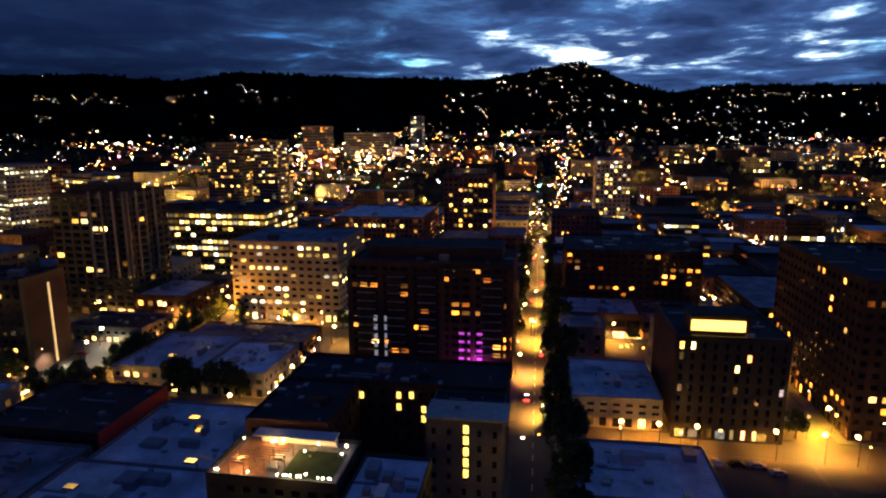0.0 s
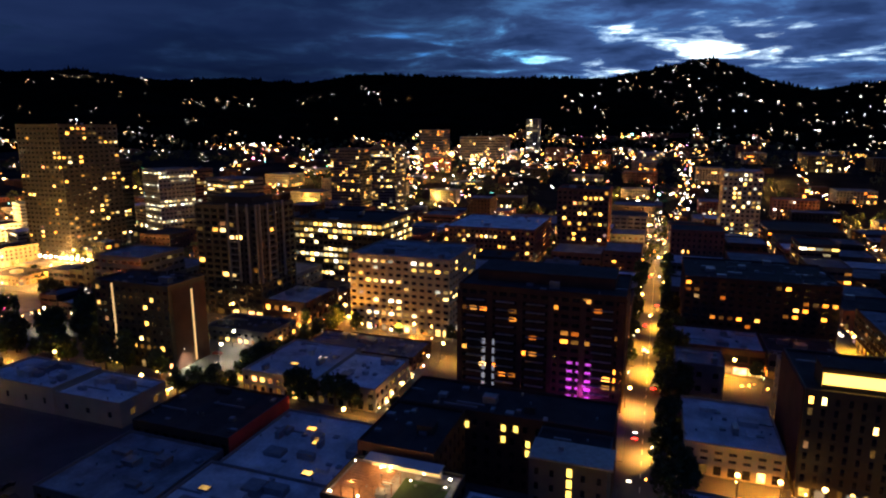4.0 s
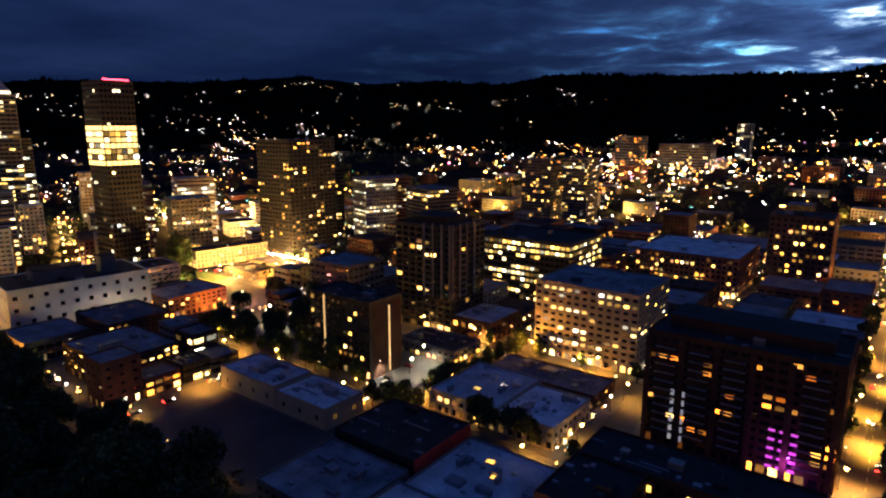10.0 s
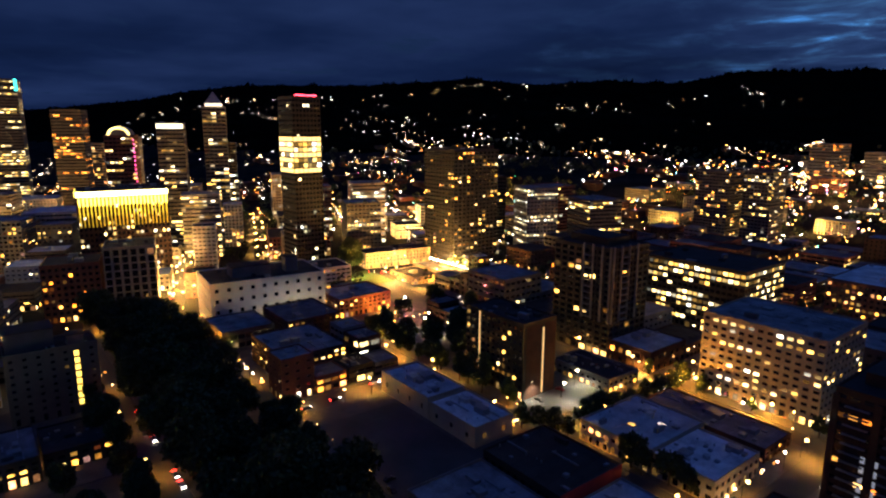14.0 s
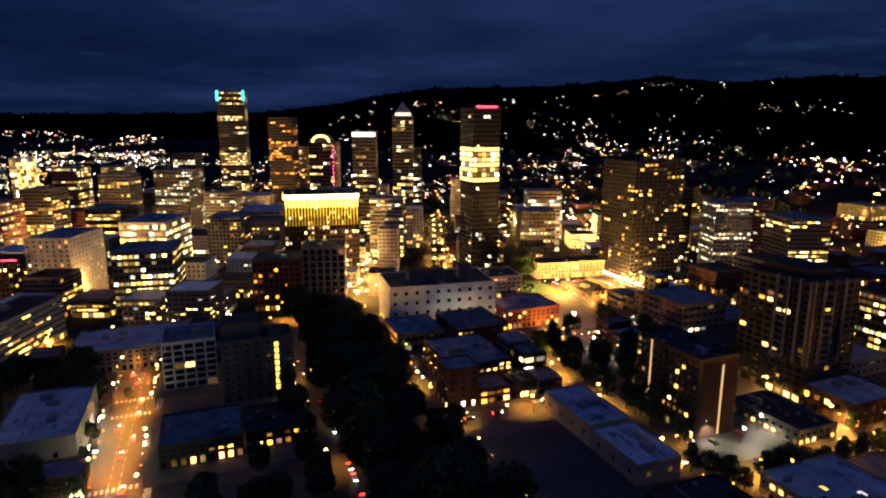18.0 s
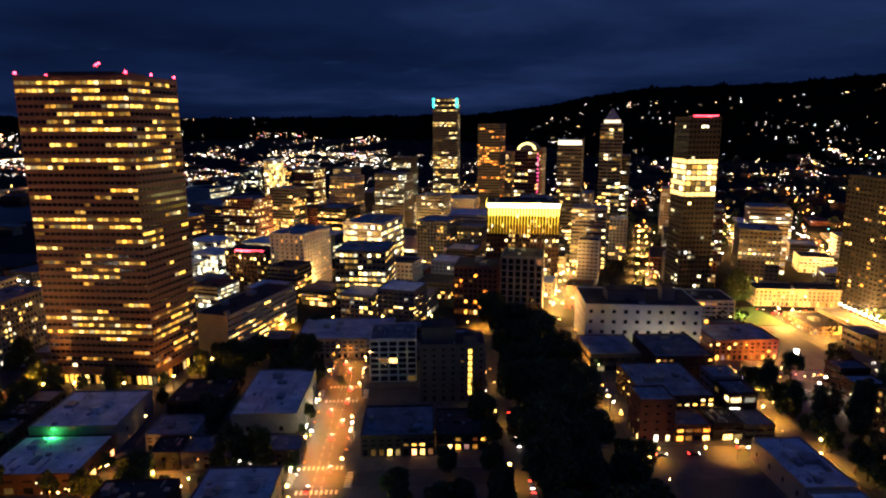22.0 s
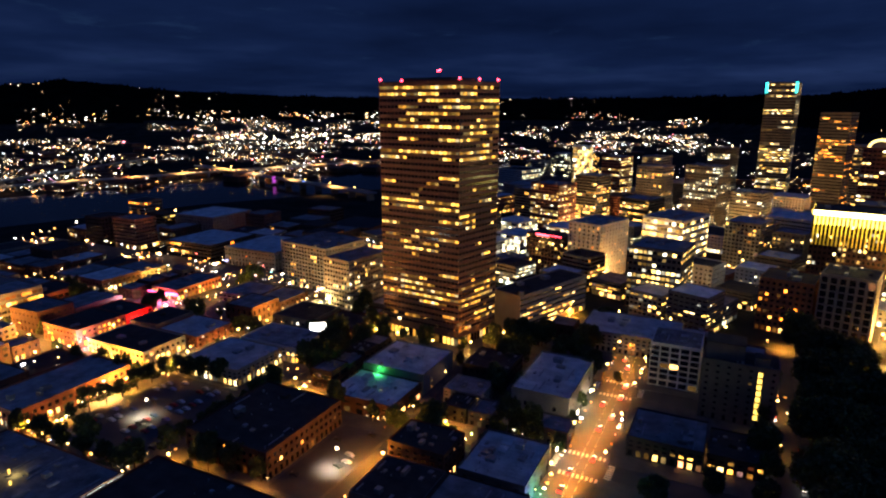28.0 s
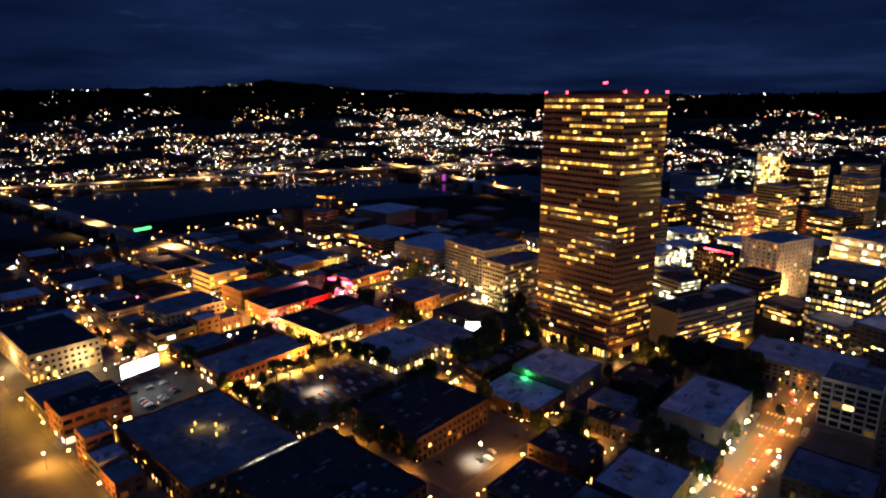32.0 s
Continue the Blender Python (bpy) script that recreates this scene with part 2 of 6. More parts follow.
CARS = [surface("car_paint_" + n, c, 0.3, 0.08, 0.5, 4.0, 0.0, 0.2) for n, c in (("white", (0.7, 0.7, 0.7)), ("silver", (0.42, 0.43, 0.45)), ("black", (0.02, 0.02, 0.022)), ("red", (0.3, 0.02, 0.02)), ("blue", (0.03, 0.06, 0.15)))]
RUBBER = surface("tyre_rubber", (0.02, 0.02, 0.02), 0.9, 0.2, 1.0, 8.0, 0.0)
WOOD = surface("timber_deck", (0.28, 0.14, 0.07), 0.7, 0.3, 0.6, 5.0)

# ---------------------------------------------------------------- mesh helpers


class Geo:
    """Collects boxes and faces for one mesh."""

    def __init__(self):
        self.v, self.f = [], []

    def box(self, x0, y0, z0, x1, y1, z1):
        n = len(self.v)
        self.v += [(x0, y0, z0), (x1, y0, z0), (x1, y1, z0), (x0, y1, z0), (x0, y0, z1), (x1, y0, z1), (x1, y1, z1), (x0, y1, z1)]
        self.f += [(n, n + 3, n + 2, n + 1), (n + 4, n + 5, n + 6, n + 7), (n, n + 1, n + 5, n + 4), (n + 1, n + 2, n + 6, n + 5), (n + 2, n + 3, n + 7, n + 6), (n + 3, n, n + 4, n + 7)]
        return self

    def face(self, *pts):
        n = len(self.v)
        self.v += [tuple(p) for p in pts]
        self.f.append(tuple(range(n, n + len(pts))))
        return self

    def prism(self, pts, z0, z1):
        """An upright prism on a plan polygon, counter-clockwise."""
        n, k = len(self.v), len(pts)
        self.v += [(x, y, z0) for x, y in pts] + [(x, y, z1) for x, y in pts]
        self.f += [tuple(range(n + k - 1, n - 1, -1)), tuple(range(n + k, n + 2 * k))]
        self.f += [(n + i, n + (i + 1) % k, n + k + (i + 1) % k, n + k + i) for i in range(k)]
        return self

    def tube(self, x, y, z0, z1, r0, r1, sides=8):
        ring = [(math.cos(2 * math.pi * i / sides), math.sin(2 * math.pi * i / sides)) for i in range(sides)]
        n = len(self.v)
        self.v += [(x + r0 * c, y + r0 * s, z0) for c, s in ring] + [(x + r1 * c, y + r1 * s, z1) for c, s in ring]
        self.f += [(n + i, n + (i + 1) % sides, n + sides + (i + 1) % sides, n + sides + i) for i in range(sides)]
        self.f += [tuple(range(n + sides, n + 2 * sides)), tuple(range(n + sides - 1, n - 1, -1))]
        return self

    def mesh(self, name, mat):
        me = bpy.data.meshes.new(name)
        me.from_pydata(self.v, [], self.f)
        me.materials.append(mat)
        me.update()
        return me


def part(name, geo, mat, parent, label="", kind=""):
    me = geo if isinstance(geo, bpy.types.Mesh) else geo.mesh(name, mat)
    ob = new(name, me)
    ob.parent = parent
    return tagged(ob, label, kind=kind)


def thing(name, x, y, z, rz, label, category, group="", kind=""):
    ob = new(name)
    ob.matrix_world = pose(x, y, z, 0, 0, rz)
    return tagged(ob, label, category, group, kind)


def setting(name, geo, mat, label, category):
    ob = new(name, geo.mesh(name, mat))
    return tagged(ob, label, category, kind="structure")


rng = random.Random(7)

# ---------------------------------------------------------------- ground, hills, river
HEIGHTS = [(-40, 290), (-26, 330), (-15, 350), (-10.6, 320), (-6.8, 390), (-3.5, 470), (-1, 455), (5, 400), (16, 410), (27, 425), (32, 375), (38, 400),
           (44, 380), (50, 410), (59, 375), (70, 365), (76, 320), (81, 270), (85, 225), (90, 205), (100, 195), (118, 190), (130, 205), (140, 235), (147, 290), (153, 245), (167, 220), (180, 200)]


def ridge(az):
    xs, hs = [a for a, _ in HEIGHTS], [h for _, h in HEIGHTS]
    h = float(np.interp(az, xs, hs))
    return h - 48 * min(max((90 - az) / 12, 0), 1) - 12


def hill_height(az, r):
    """The land rises from the flat town to wooded hills; 'az' is degrees left of +y."""
    if az > 95:
        start, top = 3000.0, 4300.0
    elif az > 75:
        k = (az - 75) / 20
        start, top = 1300 + 1700 * k, 3300 + 1000 * k
    else:
        start, top = 1000.0, 3300.0
    k = min(max((r - start) / (top - start), 0), 1)
    k = k * k * (3 - 2 * k)
    x, y = -r * math.sin(radians(az)), r * math.cos(radians(az))
    bumps = noise.noise(Vector((x / 420, y / 420, 3.1))) * 45 * k * (1 - k) * 3 + noise.noise(Vector((x / 90, y / 90, 7.7))) * 9 * k + noise.noise(Vector((x / 22, y / 22, 2.7))) * 8 * k
    tall = ridge(az)
    rise = min(max((r - 720) / 380, 0), 1)
    rise = 42 * rise * rise * (3 - 2 * rise) * min(max((74 - az) / 22, 0), 1) * (1 - k)
    return rise + k * tall + bumps * min(1, k * 3) * (tall / 400) - max(0, (r - top) / 1500) * tall * 0.3 - (0.4 if r > 60 else 0.4)


def make_land():
    az = np.linspace(-60, 200, 1041)
    rs = np.concatenate([np.linspace(20, 900, 12), np.linspace(980, 4800, 88)])
    v = [(-r * math.sin(radians(a)), r * math.cos(radians(a)), hill_height(a, r)) for r in rs for a in az]
    n = len(az)
    f = [(i * n + j, i * n + j + 1, (i + 1) * n + j + 1, (i + 1) * n + j) for i in range(len(rs) - 1) for j in range(n - 1)]
    me = bpy.data.meshes.new("ground")
    me.from_pydata(v, [], [tuple(reversed(q)) for q in f])
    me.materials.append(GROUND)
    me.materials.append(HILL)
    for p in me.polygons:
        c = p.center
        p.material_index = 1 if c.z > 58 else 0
        p.use_smooth = True
    g = tagged(new("ground", me), "dark town ground rising into wooded hills", "ground", kind="structure")
    back = Geo().face((-5000, -5000, -0.9), (5000, -5000, -0.9), (5000, 5000, -0.9), (-5000, 5000, -0.9))
    setting("ground_behind", back, GROUND, "dark town ground behind and below", "ground")
    return g


make_land()


def ridge_trees():
    """The ragged line of tall firs along the ridges."""
    r, v, f = random.Random(3), [], []
    for k in range(5200):
        az = r.uniform(-42, 175)
        best = max(range(1500, 4400, 100), key=lambda d: (hill_height(az, d) - 122) / d)
        d = best + r.uniform(-160, 60)
        x, y, z = -d * math.sin(radians(az)), d * math.cos(radians(az)), hill_height(az, d) - 6
        h, w = r.uniform(9, 19) * (1.3 if noise.noise(Vector((az * 0.6, 0.3, 0.1))) > 0.1 else 0.75), r.uniform(5, 11)
        for c, s in ((1, 0), (0, 1)):
            n = len(v)
            v += [(x - w * c, y - w * s, z), (x + w * c, y + w * s, z), (x + w * 0.5 * c, y + w * 0.5 * s, z + h * 0.6), (x, y, z + h), (x - w * 0.6 * c, y - w * 0.6 * s, z + h * 0.55)]
            f.append((n, n + 1, n + 2, n + 3, n + 4))
    me = bpy.data.meshes.new("ridge_trees")
    me.from_pydata(v, [], f)
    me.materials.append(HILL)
    tagged(new("ridge_trees", me), "dark fir trees along the hill ridges", "trees", kind="stuff")


ridge_trees()

# ---------------------------------------------------------------- buildings
TAKEN = []  # plan boxes that stand already


def building(name, label, x0, y0, x1, y1, h, floors, wall=CONC, roof=ROOF_G, rz=0.0, bay=3.4, ww=0.55, wh=0.5, lit=0.25, tone="warm", shop=0.4, run=0.0,
             singles=0, group="", units=2, parapet=0.9, seed=None, shopfront=4.2, tint="", z=0.0, category="building", blind=(), mix=0.72):
    """A building on a plan box: one wall shell with recessed openings that hold the panes; parapet, roof and roof plant."""
    TAKEN.append((min(x0, x1), min(y0, y1), max(x0, x1), max(y0, y1)))
    cx, cy, w, d = (x0 + x1) / 2, (y0 + y1) / 2, abs(x1 - x0), abs(y1 - y0)
    seed = seed if seed is not None else int(abs(cx * 31 + cy * 17 + h * 7))
    r = random.Random(seed)
    lit *= 0.75
    top = thing(name, cx, cy, z, rz, label, category, group)
    a, b = w / 2, d / 2
    shell, dark, glow = Geo(), Geo(), Geo()
    index = {}

    def vert(p):
        key = (round(p[0], 3), round(p[1], 3), round(p[2], 3))
        if key not in index:
            index[key] = len(shell.v)
            shell.v.append(key)
        return index[key]

    def quad(*pts):
        shell.f.append(tuple(vert(p) for p in pts))

    z0 = min(shopfront, h / 2) if shop > 0 else 0.6
    fh = (h - 0.5 - z0) / floors
    eye = Matrix.Rotation(-radians(rz), 3, "Z") @ Vector((5 - cx, 5 - cy, 0))
    hp = h + parapet
    meshes = {}
    made = 0
    for side, (length, nx, ny) in enumerate(((w, 0, -1), (d, 1, 0), (w, 0, 1), (d, -1, 0))):
        seen = eye.x * nx + eye.y * ny > (a if nx else b) - 1
        ox, oy = (-a, -b) if side == 0 else (a, -b) if side == 1 else (a, b) if side == 2 else (-a, b)
        tx, ty = (1, 0) if side == 0 else (0, 1) if side == 1 else (-1, 0) if side == 2 else (0, -1)

        def at(s, q, inset=0.0):
            return (ox + tx * s - nx * inset, oy + ty * s - ny * inset, q)

        levels = [0.0, hp]
        cols = [0.0, length]
        n = 0
        if seen and side not in blind:
            n = max(1, int(length / bay))
            step = length / n
            cols = [0.0] + [c for i in range(n) for c in (i * step + step * (1 - ww) / 2, (i + 1) * step - step * (1 - ww) / 2)] + [length]
            levels = [0.0] + ([0.5, z0 - 0.8] if shop > 0 else []) + [q for k in range(floors) for q in (z0 + (k + 0.5) * fh - fh * wh / 2, z0 + (k + 0.5) * fh + fh * wh / 2)] + [hp]
        for j in range(len(levels) - 1):
            q0, q1 = levels[j], levels[j + 1]
            whole = r.random() < run
            on = r.random() < lit
            is_shop = shop > 0 and j == 1
            for i in range(len(cols) - 1):
                s0, s1 = cols[i], cols[i + 1]
                if i % 2 == 0 or j % 2 == 0:
                    quad(at(s0, q0), at(s1, q0), at(s1, q1), at(s0, q1))
                    continue
                quad(at(s0, q0), at(s1, q0), at(s1, q0, 0.28), at(s0, q0, 0.28))
                quad(at(s0, q1, 0.28), at(s1, q1, 0.28), at(s1, q1), at(s0, q1))
                quad(at(s0, q0), at(s0, q0, 0.28), at(s0, q1, 0.28), at(s0, q1))
                quad(at(s1, q0, 0.28), at(s1, q0), at(s1, q1), at(s1, q1, 0.28))
                if r.random() < mix:
                    on = r.random() < lit
                now = (r.random() < shop) if is_shop else (on or whole)
                if made < singles and not is_shop:
                    made += 1
                    key = (round(s1 - s0, 2), round(q1 - q0, 2), now)
                    if key not in meshes:
                        pw, ph = s1 - s0, q1 - q0
                        meshes[key] = Geo().box(-pw / 2, -0.03, -ph / 2, pw / 2, 0.03, ph / 2).mesh("window", LIT[tone][0] if now else GLASS)
                    ob = new("window", meshes[key])
                    ob.parent = top
                    ob.matrix_local = pose(*at((s0 + s1) / 2, (q0 + q1) / 2, 0.24), 0, 0, 90 * side)
                else:
                    (glow if now else dark).face(at(s0, q0, 0.26), at(s1, q0, 0.26), at(s1, q1, 0.26), at(s0, q1, 0.26))
        t = 0.34
        quad(at(0, hp), at(length, hp), at(length - t, hp, t), at(t, hp, t))
        quad(at(length - t, h - 0.1, t), at(t, h - 0.1, t), at(t, hp, t), at(length - t, hp, t))
    part("wall", shell, wall, top, tint)
    if glow.v:
        part("lit_glazing", glow, LIT[tone][1], top, kind="stuff")
    if dark.v:
        part("dark_glazing", dark, GLASS, top, kind="stuff")
    part("roof", Geo().box(-a + 0.3, -b + 0.3, h - 0.3, a - 0.3, b - 0.3, h + 0.1), roof, top)
    for i in range(units):
        if a < 5 or b < 5:
            break
        uw, ud, uh = r.uniform(1.2, min(6, w * 0.22)), r.uniform(1.2, min(5, d * 0.22)), r.uniform(0.8, 2.6)
        ux, uy = r.uniform(-a + 1 + uw, a - 1 - uw), r.uniform(-b + 1 + ud, b - 1 - ud)
        u = Geo().prism([(ux - uw / 2, uy - ud / 2), (ux + uw / 2, uy - ud / 2), (ux + uw / 2, uy + ud / 2), (ux - uw / 2, uy + ud / 2)], h + 0.1, h + 0.1 + uh)
        part("roof_unit", u, METAL if r.random() < 0.6 else roof, top)
    if math.hypot(cx, cy) < 330 and a > 5 and b > 5:
        g = Geo()
        for i in range(int(6 + w * d / 130)):
            ux, uy, k = r.uniform(-a + 1.5, a - 1.5), r.uniform(-b + 1.5, b - 1.5), r.random()
            if k < 0.45:
                g.tube(ux, uy, h + 0.1, h + r.uniform(0.5, 1.3), 0.22, 0.3, 7)
            elif k < 0.8:
                p, q = r.uniform(0.5, 1.2), r.uniform(0.4, 1.0)
                g.box(ux - p, uy - q, h + 0.1, ux + p, uy + q, h + r.uniform(0.4, 1.1))
            else:
                p = min(r.uniform(2, 6), a - abs(ux))
                g.box(ux - p, uy - 0.25, h + 0.1, ux + p, uy + 0.25, h + 0.5)
        part("roof_vents", g, METAL, top, kind="stuff")
        seam = Geo()
        for i in range(int(w / 5)):
            sx = -a + (i + 0.5) * 5
            if sx < a - 0.6:
                seam.box(sx - 0.06, -b + 0.5, h + 0.08, sx + 0.06, b - 0.5, h + 0.16)
        part("roof_seams", seam, roof, top, kind="stuff")
    return top


def land(x, y):
    return max(0.0, hill_height(math.degrees(math.atan2(-x, y)), math.hypot(x, y)))


def penthouse(top, w, d, z0, z1, ox=0.0, oy=0.0, wall=CONC, roof=ROOF_D):
    g = Geo().box(ox - w / 2, oy - d / 2, z0, ox + w / 2, oy + d / 2, z1)
    ph = part("penthouse", g, wall, top)
    part("penthouse_roof", Geo().box(ox - w / 2 - 0.3, oy - d / 2 - 0.3, z1 + 0.004, ox + w / 2 + 0.3, oy + d / 2 + 0.3, z1 + 0.4), roof, ph)
    return ph


# -- the near blocks
apt = building("apartment_building", "tall dark brick apartment building with scattered lit windows", -67, 206, -8, 240, 41, 12, BRICK_D, ROOF_D, bay=3.5, ww=0.7, wh=0.5, lit=0.17, tone="amber", singles=190, units=5)
penthouse(apt, 50, 18, 41.1, 45, 0, 2, BRICK_D)
ub = building("courtyard_building", "dark low apartment block wing with black felt roof", -66, 148, -7, 166, 21, 5, BRICK_D, ROOF_D, lit=0.06, shop=0.0, units=3, ww=0.4)
building("courtyard_wing", "dark apartment wing beside a courtyard with black roof", -66, 123, -46, 147.5, 21, 5, BRICK_D, ROOF_D, lit=0.05, shop=0.0, units=1, ww=0.4)
wing = building("stair_wing", "dark wing with a lit stair window strip", -25, 131, -7, 147.5, 20, 5, CLAD, ROOF_D, lit=0.0, shop=0.0, units=1, ww=0.3)
building("terrace_building", "low building with a lamp-lit roof terrace", -66, 105, -38, 122.5, 17.5, 4, DARKW, ROOF_G, lit=0.12, shop=0.3, units=0, parapet=1.1)
building("low_office", "low flat-roofed building with roof plant", -37, 100, -22, 122, 15, 3, DARKW, ROOF_W, lit=0.05, shop=0.2, units=9)
building("white_shop", "low shop with pale flat roof and lit shopfront", -143, 178, -112, 214, 8, 1, CREAM, ROOF_W, lit=0.3, shop=0.5, units=4)
building("white_shop", "low shop with pale flat roof beside its neighbour", -111.5, 178, -88, 208, 8, 1, CREAM, ROOF_W, lit=0.1, shop=0.15, units=4)
building("low_shop", "low dark-roofed shop row behind its neighbours", -142, 217, -90, 238, 5, 1, BRICK_D, ROOF_G, lit=0.1, shop=0.4, units=9)
rb = building("warehouse", "low black-roofed warehouse with a red side wall", -146, 130, -111, 160, 10, 2, DARKW, ROOF_D, lit=0.0, shop=0.0, units=1)
part("side_wall", Geo().box(17.6, -15, 0, 17.9, 15, 10.9), REDW, rb, "red painted side wall")
building("low_shop", "low pale-roofed shop with skylights", -110, 124, -70, 159, 6, 1, CONC, ROOF_W, lit=0.1, shop=0.3, units=8)
building("low_shop", "low grey-roofed shop building", -146, 98, -112, 129, 7, 1, CONC, ROOF_G, lit=0.1, shop=0.4, units=6)
building("low_shop", "low blue-grey roofed shop building", -111, 98, -70, 123, 7, 1, CONC, ROOF_W, lit=0.1, shop=0.4, units=7)
building("warehouse_shop", "low pale-roofed shop beside a parking lot", -228, 140, -192, 160, 9, 1, CREAM, ROOF_W, lit=0.05, shop=0, units=9, bay=9, ww=0.16, wh=0.3)
building("warehouse_shop", "low shop with pale roof beside a parking lot", -191, 140, -162, 160, 8, 1, CREAM, ROOF_W, lit=0.1, shop=0, units=9, bay=8, ww=0.2, wh=0.3)
slab = building("slab_building", "dark slab apartment building with lit vertical strips", -220, 184, -181, 205, 35, 9, DARKW, ROOF_D, lit=0.24, tone="warm", singles=110, units=4, blind=(1,))
building("cream_building", "pale brick apartment block with many lit windows", -141, 260, -89, 302, 37, 10, CREAM, ROOF_G, bay=4.0, ww=0.6, wh=0.46, lit=0.36, tone="office", singles=150, units=5, shop=0.8)
res = building("apartment_tower", "dark glass apartment tower with pale concrete fins and balconies", -229, 256, -190, 288, 58, 16, DARKW, ROOF_D, bay=4.4, ww=0.72, wh=0.62, lit=0.11, singles=100, units=4)
penthouse(res, 26, 18, 58.1, 62, -3, 2, DARKW)
building("lit_office", "flat-topped office block with rows of lit windows", -226, 338, -160, 386, 40, 9, DARKW, ROOF_D, lit=0.62, run=0.3, tone="office", ww=0.8, units=5)
building("brick_office", "broad brick office building with lit windows", -150, 425, -82, 495, 26, 6, BRICK, ROOF_W, lit=0.4, units=8)
building("brick_tower", "narrow brick tower with lit corner windows", -71, 452, -34, 482, 54, 13, BRICK, ROOF_D, lit=0.3, units=3)
building("terraced_apartments", "broad brick apartment block stepping back at the top", 13, 286, 74, 330, 32, 9, BRICK_D, ROOF_D, lit=0.2, tone="amber", units=7, singles=60)
blk = building("black_building", "black-clad hotel with tall narrow lit windows", 39, 171, 69, 203, 30, 8, DARKW, ROOF_D, bay=3.0, ww=0.36, wh=0.66, lit=0.17, singles=120, units=4, shop=0.7)
building("corner_building", "tall brick corner building with balconies", 88, 176, 150, 238, 46, 12, BRICK_D, ROOF_D, lit=0.13, tone="amber", units=5, singles=60)
building("blue_roof_shop", "low shop with a wide pale roof", 10, 124, 42, 150, 8, 1, CONC, ROOF_W, lit=0.1, shop=0.4, units=3)
building("white_roof_shop", "low shop with pale flat roof on a corner", 11, 174, 37, 206, 9, 2, CREAM, ROOF_W, lit=0.1, shop=0.6, units=4)
building("glow_tower", "slender tower with brightly lit crown", 50, 566, 80, 596, 62, 15, CREAM, ROOF_W, lit=0.5, tone="office", units=2)

# -- towards the old hotel and the park
hotel = building("white_hotel", "white block with small square windows and a dark roof", -399, 107, -357, 178, 27.5, 4, WHITEW, ROOF_D, rz=-6, bay=6.6, ww=0.32, wh=0.36, lit=0.02, shop=0.0, singles=50, units=5)
penthouse(hotel, 14, 24, 27.6, 34, 2, -8, CONC)
penthouse(hotel, 8, 8, 27.6, 37, 4, 18, CONC)
building("brick_apartments", "low brick apartment house with warm lit windows", -300, 106, -259, 139, 13.5, 4, BRICK_D, ROOF_G, lit=0.4, shop=0.3, units=6, singles=120)
building("brick_apartments", "low dark apartment house beside the park", -340, 128, -304, 160, 15, 4, BRICK_D, ROOF_G, lit=0.15, shop=0.2, units=4)
st = building("stair_tower", "pale block with a lit vertical stair strip", -304, 2, -287, 35, 30, 8, CLAD, ROOF_D, lit=0.04, shop=0.1, units=2, bay=4.5, ww=0.3, wh=0.4)
penthouse(st, 13, 17, 30.1, 38, -2, -7, CLAD)
penthouse(st, 6, 6, 30.1, 34, 3, 9, CLAD)
building("lodge", "low dark hall with a lit ground floor", -264, -23, -236, 8, 9, 2, DARKW, ROOF_G, lit=0.15, shop=0.8, units=4)
building("lodge", "low shop with a lit awning", -264, 9, -240, 31, 7, 1, DARKW, ROOF_D, lit=0.1, shop=0.9, units=2)
building("frame_building", "white-framed block with large square windows", -340, -25, -313, 0, 24, 6, WHITEW, ROOF_G, bay=4.2, ww=0.84, wh=0.8, lit=0.06, units=3)
building("old_brick_hotel", "old pale brick hotel with cornice and reddish lit rooms", -462, 30, -430, 62, 36, 8, BRICK, ROOF_D, rz=-12, lit=0.22, tone="amber", shop=1.0, units=3)
building("old_stone_block", "old stone commercial block with large dark windows between pale piers", -456, 64, -424, 94, 44, 8, CONC, ROOF_D, rz=-14, lit=0.07, shop=1.0, units=4, bay=4.6, ww=0.68, wh=0.82, shopfront=6)
building("garage_block", "long brick block with ribbon windows and a bright street level", -428, -122, -352, -98, 26, 6, CREAM, ROOF_D, rz=-20, lit=0.26, ww=0.95, wh=0.34, shop=1.0, units=5, mix=0.3, blind=(1,))
building("spotted_tower", "pale tower with small scattered windows", -546, -116, -500, -84, 49, 13, WHITEW, ROOF_G, rz=-20, bay=4.5, ww=0.3, wh=0.5, lit=0.35, units=4)
building("lit_block", "office block with bright lit floors", -482, -58, -442, -20, 46, 9, CLAD, ROOF_G, rz=-8, lit=0.5, run=0.2, tone="office", ww=0.75, units=5)
building("white_office", "pale office with bright ribbon windows", -600, -60, -548, -22, 50, 8, WHITEW, ROOF_G, rz=-20, lit=0.4, run=0.5, tone="office", ww=0.95, units=4)
building("long_hall", "long low hall with a pale roof", -388, -72, -348, -14, 12, 3, CONC, ROOF_W, lit=0.12, shop=0.3, units=5)
building("green_hotel", "white slab hotel with a green-lit roof edge", -366, -249, -326, -224, 42, 11, CREAM, ROOF_G, rz=-10, lit=0.3, bay=2.6, shop=1.0, units=3, tone="office", singles=40)
building("apartment_slab", "long pale apartment slab with lit balconies", -420, -330, -372, -276, 36, 10, CONC, ROOF_G, rz=-10, lit=0.14, shop=0.8, units=5)

